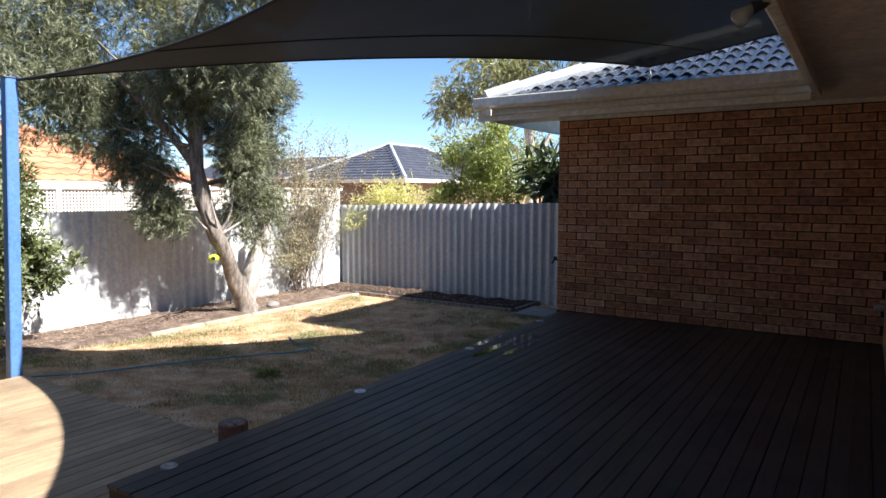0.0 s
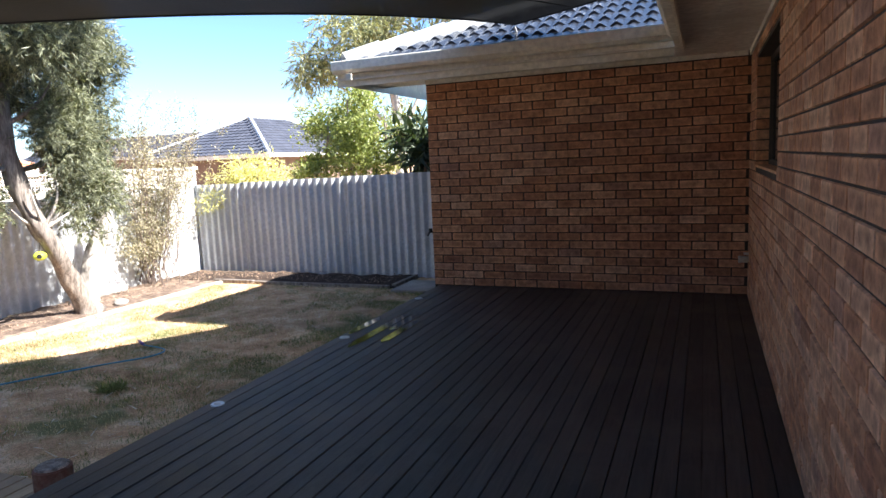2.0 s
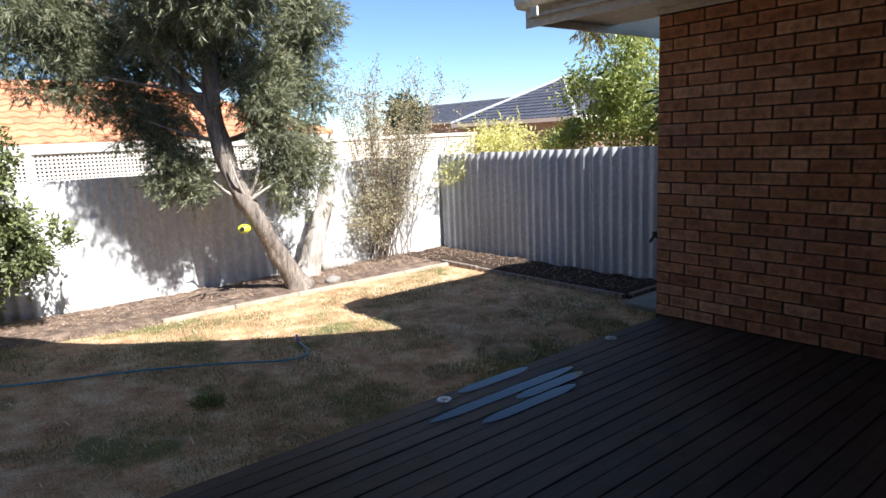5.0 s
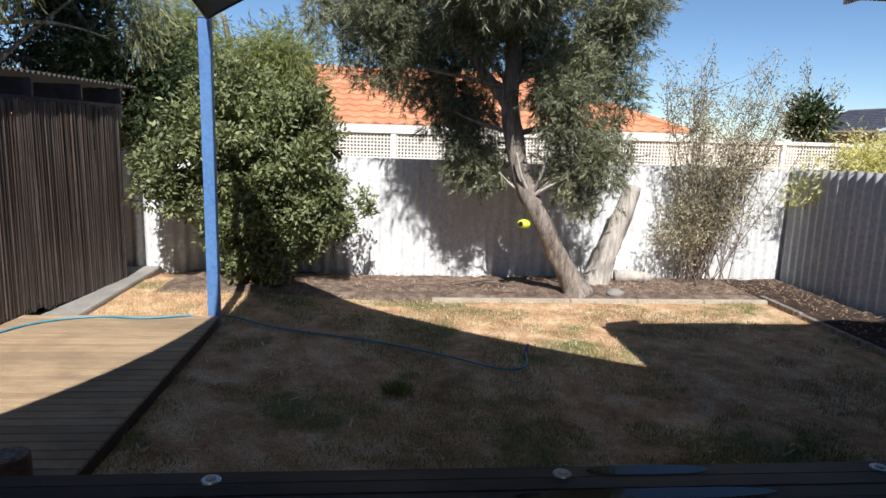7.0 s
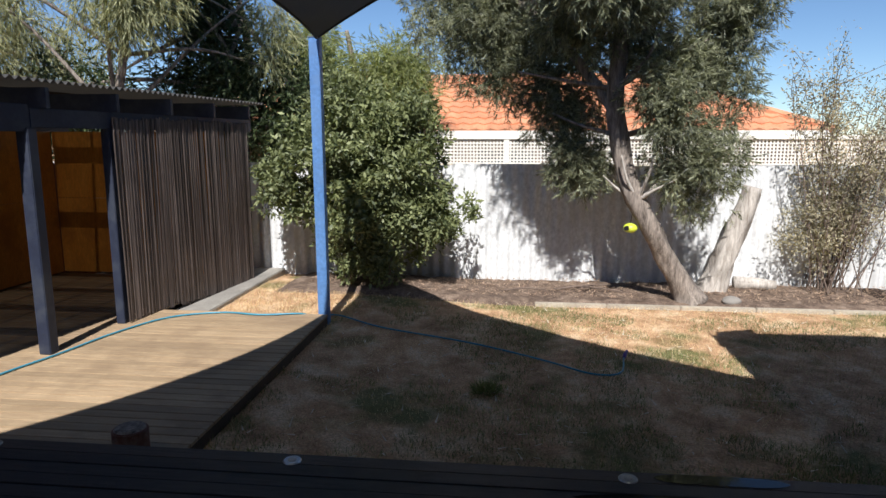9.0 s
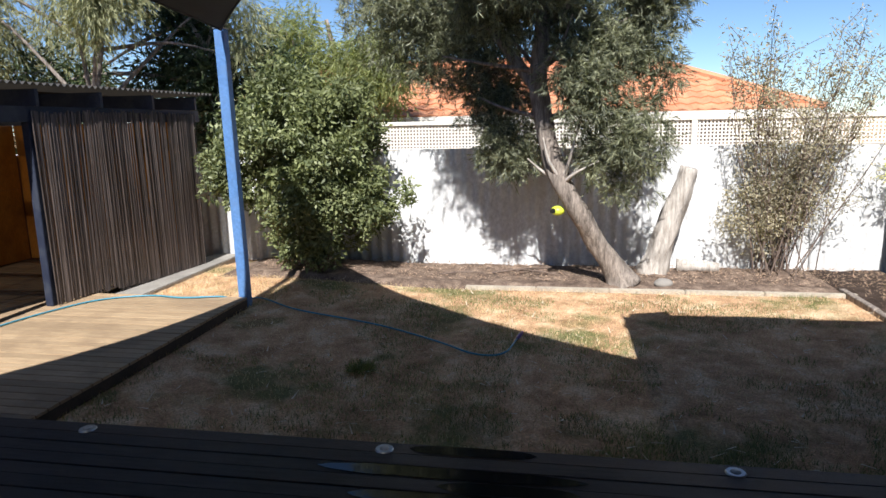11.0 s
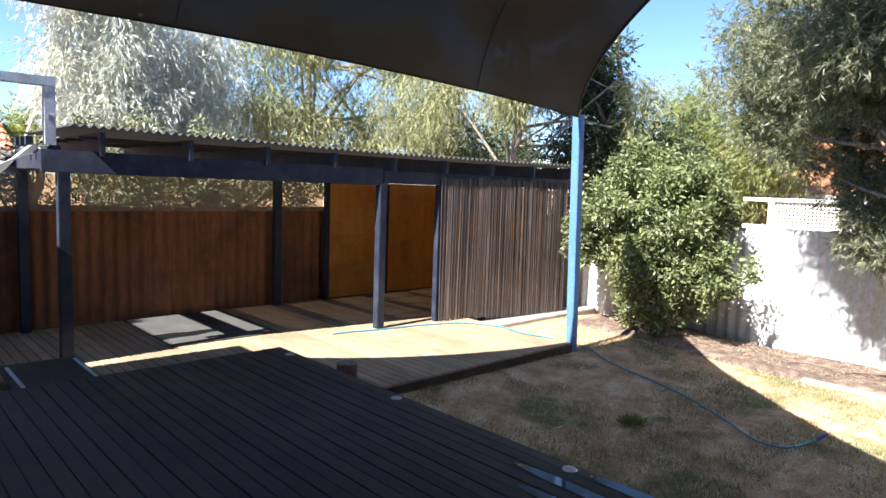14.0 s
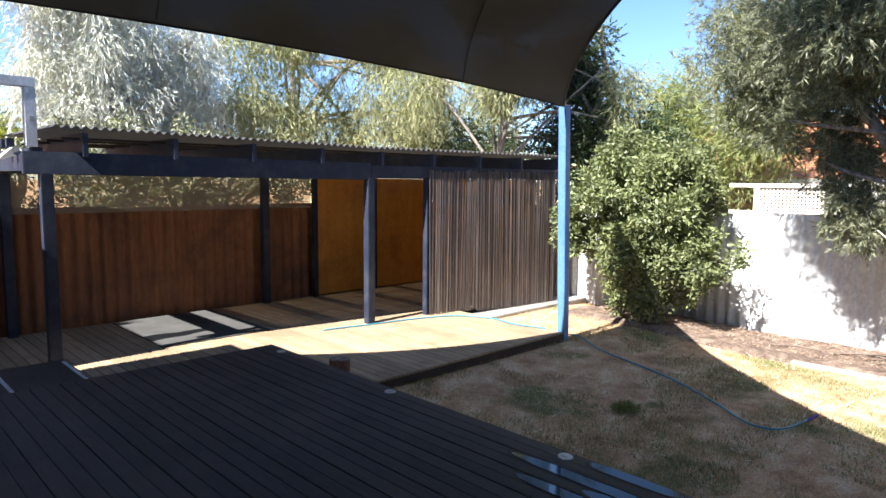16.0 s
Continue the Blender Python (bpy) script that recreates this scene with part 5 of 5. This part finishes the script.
gum("tall_gum", (-7.6, 17.0, GROUND), 7.0, [((-7.9, 16.5, 4.7), (1.7, 1.0, 1.0), 60, 0.32, 190), ((-5.4, 16.8, 5.6), (1.9, 1.0, 0.9), 50, 0.34, 170), ((-9.2, 16.2, 4.0), (0.8, 0.6, 0.6), 26, 0.24, 170)], LEAF_GUM, "tall open gum behind the wing roof", 0.14, 0.028, 0.8, 8)
gum("round_tree", (-23.0, 20.3, GROUND), 3.2, [((-23.0, 20.3, 2.45), (0.55, 0.6, 0.42), 26, 0.26, 150)], LEAF_DARK, "dark round tree beside far roofs", 0.2, 0.08, 0.2, 6, BARK)
gum("distant_tree", (-17.5, 33.0, GROUND), 4.6, [((-17.5, 33.0, 3.9), (4.0, 1.0, 1.0), 40, 0.7, 130)], LEAF_GUM, "distant trees behind the dark roofs", 0.25, 0.07, 0.4, 6, BARK)


# ---- grass and litter ----
STRAW = surface("straw", (0.55, 0.46, 0.33), (0.72, 0.64, 0.50), 8, 0.8, bump=0.0, per="island", spread=0.25)


def scatter(name, x_span, y_span, n, length, width, material, label, category, z=GROUND, flat=0.0, keep=None):
    x, y = rng.uniform(*x_span, n), rng.uniform(*y_span, n)
    if keep is not None:
        ok = np.array([keep(a, b) for a, b in zip(x, y)])
        x, y = x[ok], y[ok]
        n = len(x)
    a = rng.uniform(0, 2 * math.pi, n)
    ln, wd = length * rng.uniform(0.5, 1.4, n), width * rng.uniform(0.7, 1.3, n)
    lean = rng.uniform(0.3, 1.0, n) * (1 - flat) + flat * rng.uniform(1.2, 1.6, n)
    d = np.stack([np.cos(a) * np.sin(lean), np.sin(a) * np.sin(lean), np.abs(np.cos(lean))], 1)
    s = np.stack([-np.sin(a), np.cos(a), np.zeros(n)], 1)
    lift = np.array([gz(a, c) for a, c in zip(x, y)]) - GROUND
    b = np.stack([x, y, z + lift - 0.004 + 0.014 * flat], 1)
    v = np.stack([b - s * wd[:, None] / 2, b + s * wd[:, None] / 2, b + d * ln[:, None]], 1).reshape(-1, 3)
    ob = data_part(name, v.tolist(), [(3 * i, 3 * i + 1, 3 * i + 2) for i in range(n)], material)
    return tagged(ob, label, category, kind="stuff")


green_at = lambda x, y: noise.noise(Vector((x * 0.9, y * 0.9, 4.0))) + 0.6 * noise.noise(Vector((x * 2.7, y * 2.7, 9.0))) > (-0.02 if x > -4.6 else 0.15) or (x > -3.4 and noise.noise(Vector((x * 3, y * 3, 1))) > -0.2)
scatter("dry_grass", (-7.15, -2.6), (3.22, 9.25), 28000, 0.034, 0.0045, GRASS, "short dry tan grass of the lawn", "grass")
scatter("green_grass", (-7.15, -2.6), (3.22, 9.25), 60000, 0.035, 0.005, GRASS_GREEN, "patches of short green grass in the lawn", "grass", keep=green_at)
scatter("green_grass", (-3.9, -2.6), (5.6, 9.0), 15000, 0.04, 0.005, GRASS_GREEN, "longer green grass along the deck edge", "grass", keep=lambda x, y: noise.noise(Vector((x * 2, y * 2, 3))) + (x + 3.5) * 0.7 > 0.0)
scatter("green_grass", (-6.95, -5.8), (4.4, 6.3), 3600, 0.035, 0.005, GRASS_GREEN, "sunlit green grass by the garden edging", "grass", keep=lambda x, y: noise.noise(Vector((x * 2.3, y * 1.6, 6))) > -0.05 - 0.25 * (1 - abs(y - 5.2)))
scatter("dry_grass", (-7.6, -5.85), (1.94, 3.3), 8000, 0.035, 0.0045, GRASS, "dry straw-coloured grass beside the path", "grass")
scatter("fallen_leaves", (-7.1, -2.7), (3.3, 9.2), 620, 0.085, 0.012, STRAW, "pale dry fallen leaves on the lawn", "leaves", flat=1.0)
scatter("leaf_litter", (-8.2, -7.25), (2.5, 10.0), 5200, 0.045, 0.011, LITTER, "brown leaf litter on the garden bed", "leaves", z=GROUND + 0.04, flat=0.9)
scatter("leaf_litter", (-7.2, -4.1), (9.35, 10.1), 700, 0.05, 0.014, LITTER, "brown leaf litter on the dark bed", "leaves", z=GROUND + 0.04, flat=0.9)
tuft = thing("grass_tuft", (-4.39, 4.81, GROUND), "dark green tuft of grass in the dry lawn", "grass tuft")
leaf_cloud("blades", [((-4.39, 4.81, GROUND + 0.01), (0.10, 0.10, 0.01), 420)], GRASS_GREEN, tuft, 0.07, 0.006, droop=-1.0, jitter=0.3)

# fallen sticks and a stone in the bed
for i, (a, b) in enumerate((((-7.75, 5.7, 0.06), (-7.5, 6.35, 0.05)), ((-7.6, 5.5, 0.05), (-7.75, 6.2, 0.09)), ((-7.85, 6.0, 0.05), (-7.4, 5.8, 0.12)), ((-7.5, 4.9, 0.05), (-7.55, 5.4, 0.06)))):
    p0, p1 = Vector(a), Vector(b)
    ln = smooth_line([p0, (p0 + p1) / 2 + Vector((0.03, 0.02, 0.03)), p1], 4)
    st = data_part("stick", *tube([p + Vector((0, 0, GROUND)) for p in ln], list(np.linspace(0.012, 0.005, len(ln))), 6), TWIG, None, "dry fallen stick on the garden bed", smooth=True)
    tagged(st, category="stick", group="sticks on the bed")
bm = bmesh.new()
bmesh.ops.create_icosphere(bm, subdivisions=3, radius=0.075)
for v in bm.verts:
    v.co *= 1 + 0.3 * noise.noise(v.co * 14)
    v.co = Vector((v.co.x, v.co.y * 1.3, v.co.z * 0.65)) + Vector((-7.22, 7.45, GROUND + 0.06))
tagged(part("stone", bm, CONCRETE, smooth=True), "grey stone lying behind the kerb", "stone")


# ---- roof tiles and bricks ----
def roof_tile_mesh():
    vs, fs = [], []
    n = 16
    for row, (yy, lift) in enumerate(((0.0, 0.030), (0.40, 0.0))):
        for k in range(n + 1):
            x = 0.30 * k / n
            vs.append((x, yy, lift + 0.02 * math.sin(4 * math.pi * k / n + 0.6) + 0.02))
    for k in range(n + 1):
        vs.append((0.30 * k / n, 0.0, 0.008 + 0.02 * math.sin(4 * math.pi * k / n + 0.6) + 0.012))
    m = n + 1
    for k in range(n):
        fs.append((k, k + 1, m + k + 1, m + k))
        fs.append((2 * m + k, 2 * m + k + 1, k + 1, k))
    me = bpy.data.meshes.new("tile")
    me.from_pydata(vs, [], fs)
    me.materials.append(ROOF_TILE)
    return me


tile = roof_tile_mesh()
tilt = math.degrees(math.atan(SLOPE))
for r in range(11):
    y = 7.14 + r * 0.33 * math.cos(radians(tilt))
    for c in range(16):
        x = -3.42 + c * 0.30
        if x + 0.02 > -3.36 + (y - 7.1) - 0.12 and x < 0.05 + (y - 7.1):
            shared("tile", tile, roof, (x, y, EZ + 0.165 + (y - 7.1) * SLOPE), rx=tilt)
cap = bpy.data.meshes.new("hip_cap")
cvs, cfs = tube([(0, 0, 0), (0.43, 0, 0.012)], [0.095, 0.105], 10)
cap.from_pydata(cvs, [], cfs)
cap.materials.append(RIDGE)
for i in range(9):
    k = i * 0.40 / math.sqrt(2 + SLOPE * SLOPE)
    shared("hip_cap", cap, roof, (-3.30 + k, 7.16 + k, EZ + 0.235 + k * SLOPE), rz=45, ry=-math.degrees(math.atan(SLOPE / math.sqrt(2))))


def brick_shape(length, front, back, z, axis):
    """Eight corners and a chamfered front of a brick that spans (a, b) along its wall."""
    a, b = length[0] + 0.002, length[1] - 0.002
    z, h, c = z + 0.0005, 0.0765, 0.003
    pts = [(a, back, z), (b, back, z), (b, back, z + h), (a, back, z + h)]
    mid = front + (back - front) * 0.35
    pts += [(a, mid, z), (b, mid, z), (b, mid, z + h), (a, mid, z + h)]
    pts += [(a + c, front, z + c), (b - c, front, z + c), (b - c, front, z + h - c), (a + c, front, z + h - c)]
    if axis == "y":
        pts = [(p[1], -p[0], p[2]) for p in pts]
    fs = [(8, 9, 10, 11)]
    for k in range(4):
        n = (k + 1) % 4
        fs += [(4 + k, 4 + n, 8 + n, 8 + k), (k, n, 4 + n, 4 + k)]
    return pts, fs


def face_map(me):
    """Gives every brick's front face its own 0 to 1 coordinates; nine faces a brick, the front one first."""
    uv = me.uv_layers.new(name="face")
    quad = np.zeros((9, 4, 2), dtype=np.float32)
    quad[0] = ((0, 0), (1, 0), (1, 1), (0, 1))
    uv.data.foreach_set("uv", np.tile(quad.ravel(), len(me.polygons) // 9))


def brick_mesh(length):
    me = bpy.data.meshes.new("brick")
    v, f = brick_shape((0, length), -0.003, 0.016, 0.0, "x")
    me.from_pydata(v, [], f)
    me.materials.append(BRICK)
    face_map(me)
    return me


def runs(total, courses, holes):
    """(course, start, length) of a stretcher-bond face, cut at its ends and round the holes."""
    for k in range(courses):
        s = -0.12 if k % 2 else 0.0
        while s < total - 0.03:
            pieces = [(max(0.0, s), min(total, s + 0.23))]
            z0, z1 = 0.006 + k * 0.086, 0.082 + k * 0.086
            for h0, h1, hz0, hz1 in holes:
                if z1 > hz0 + 0.02 and z0 < hz1 - 0.02:
                    pieces = [q for a, b in pieces for q in ((a, min(b, h0)), (max(a, h1), b)) if q[1] - q[0] > 0.03]
            for a, b in pieces:
                yield k, a, b - a
            s += 0.24


def lay(wall, total, courses, holes, origin, rz, near, far_name):
    """Bricks of a wall: those near() singly, the rest joined."""
    meshes, vs, fs, made = {}, [], [], 0
    turn = Matrix.Rotation(radians(rz), 4, "Z")
    for k, a, ln in runs(total, courses, holes):
        z = 0.006 + k * 0.086
        jut = 0.0025 * math.sin(k * 12.9 + a * 78.2)
        if near(k, a) and made < 380:
            key = round(ln, 2)
            if key not in meshes:
                meshes[key] = brick_mesh(key)
            shared("brick", meshes[key], wall, Vector(origin) + turn @ Vector((a, jut, z)), rz=rz, ry=0.35 * math.sin(a * 31 + k))
            made += 1
        else:
            v, f = brick_shape((a, a + ln), jut - 0.003, 0.016, z, "x")
            n = len(vs)
            vs += [Vector(origin) + turn @ Vector(p) for p in v]
            fs += [tuple(i + n for i in q) for q in f]
    if not vs:
        return
    ob = data_part(far_name, vs, fs, BRICK_FAR, wall)
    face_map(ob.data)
    ob["kind"] = "stuff"


lay(wing, HX - WX, 26, [], (WX, WY - 0.002, 0), 0, lambda k, a: True, "brick_courses")
lay(house, WY - H0, 26, [(WY - W1, WY - W0, SILL, HEAD)], (HX - 0.002, WY, 0), -90, lambda k, a: a < 3.4 and k < 22, "brick_courses")
# window reveals
rv, rf = [], []
for k in range(14, 25):
    for y0, s in ((W1, 1), (W0, -1)):
        z = 0.006 + k * 0.086
        n = len(rv)
        y = y0 - 0.003 * s
        rv += [(HX + 0.002, y, z), (HX + 0.098, y, z), (HX + 0.098, y, z + 0.076), (HX + 0.002, y, z + 0.076)]
        rf.append((n, n + 1, n + 2, n + 3))
ob = data_part("reveal_bricks", rv, rf, BRICK_FAR, house)
ob["kind"] = "stuff"
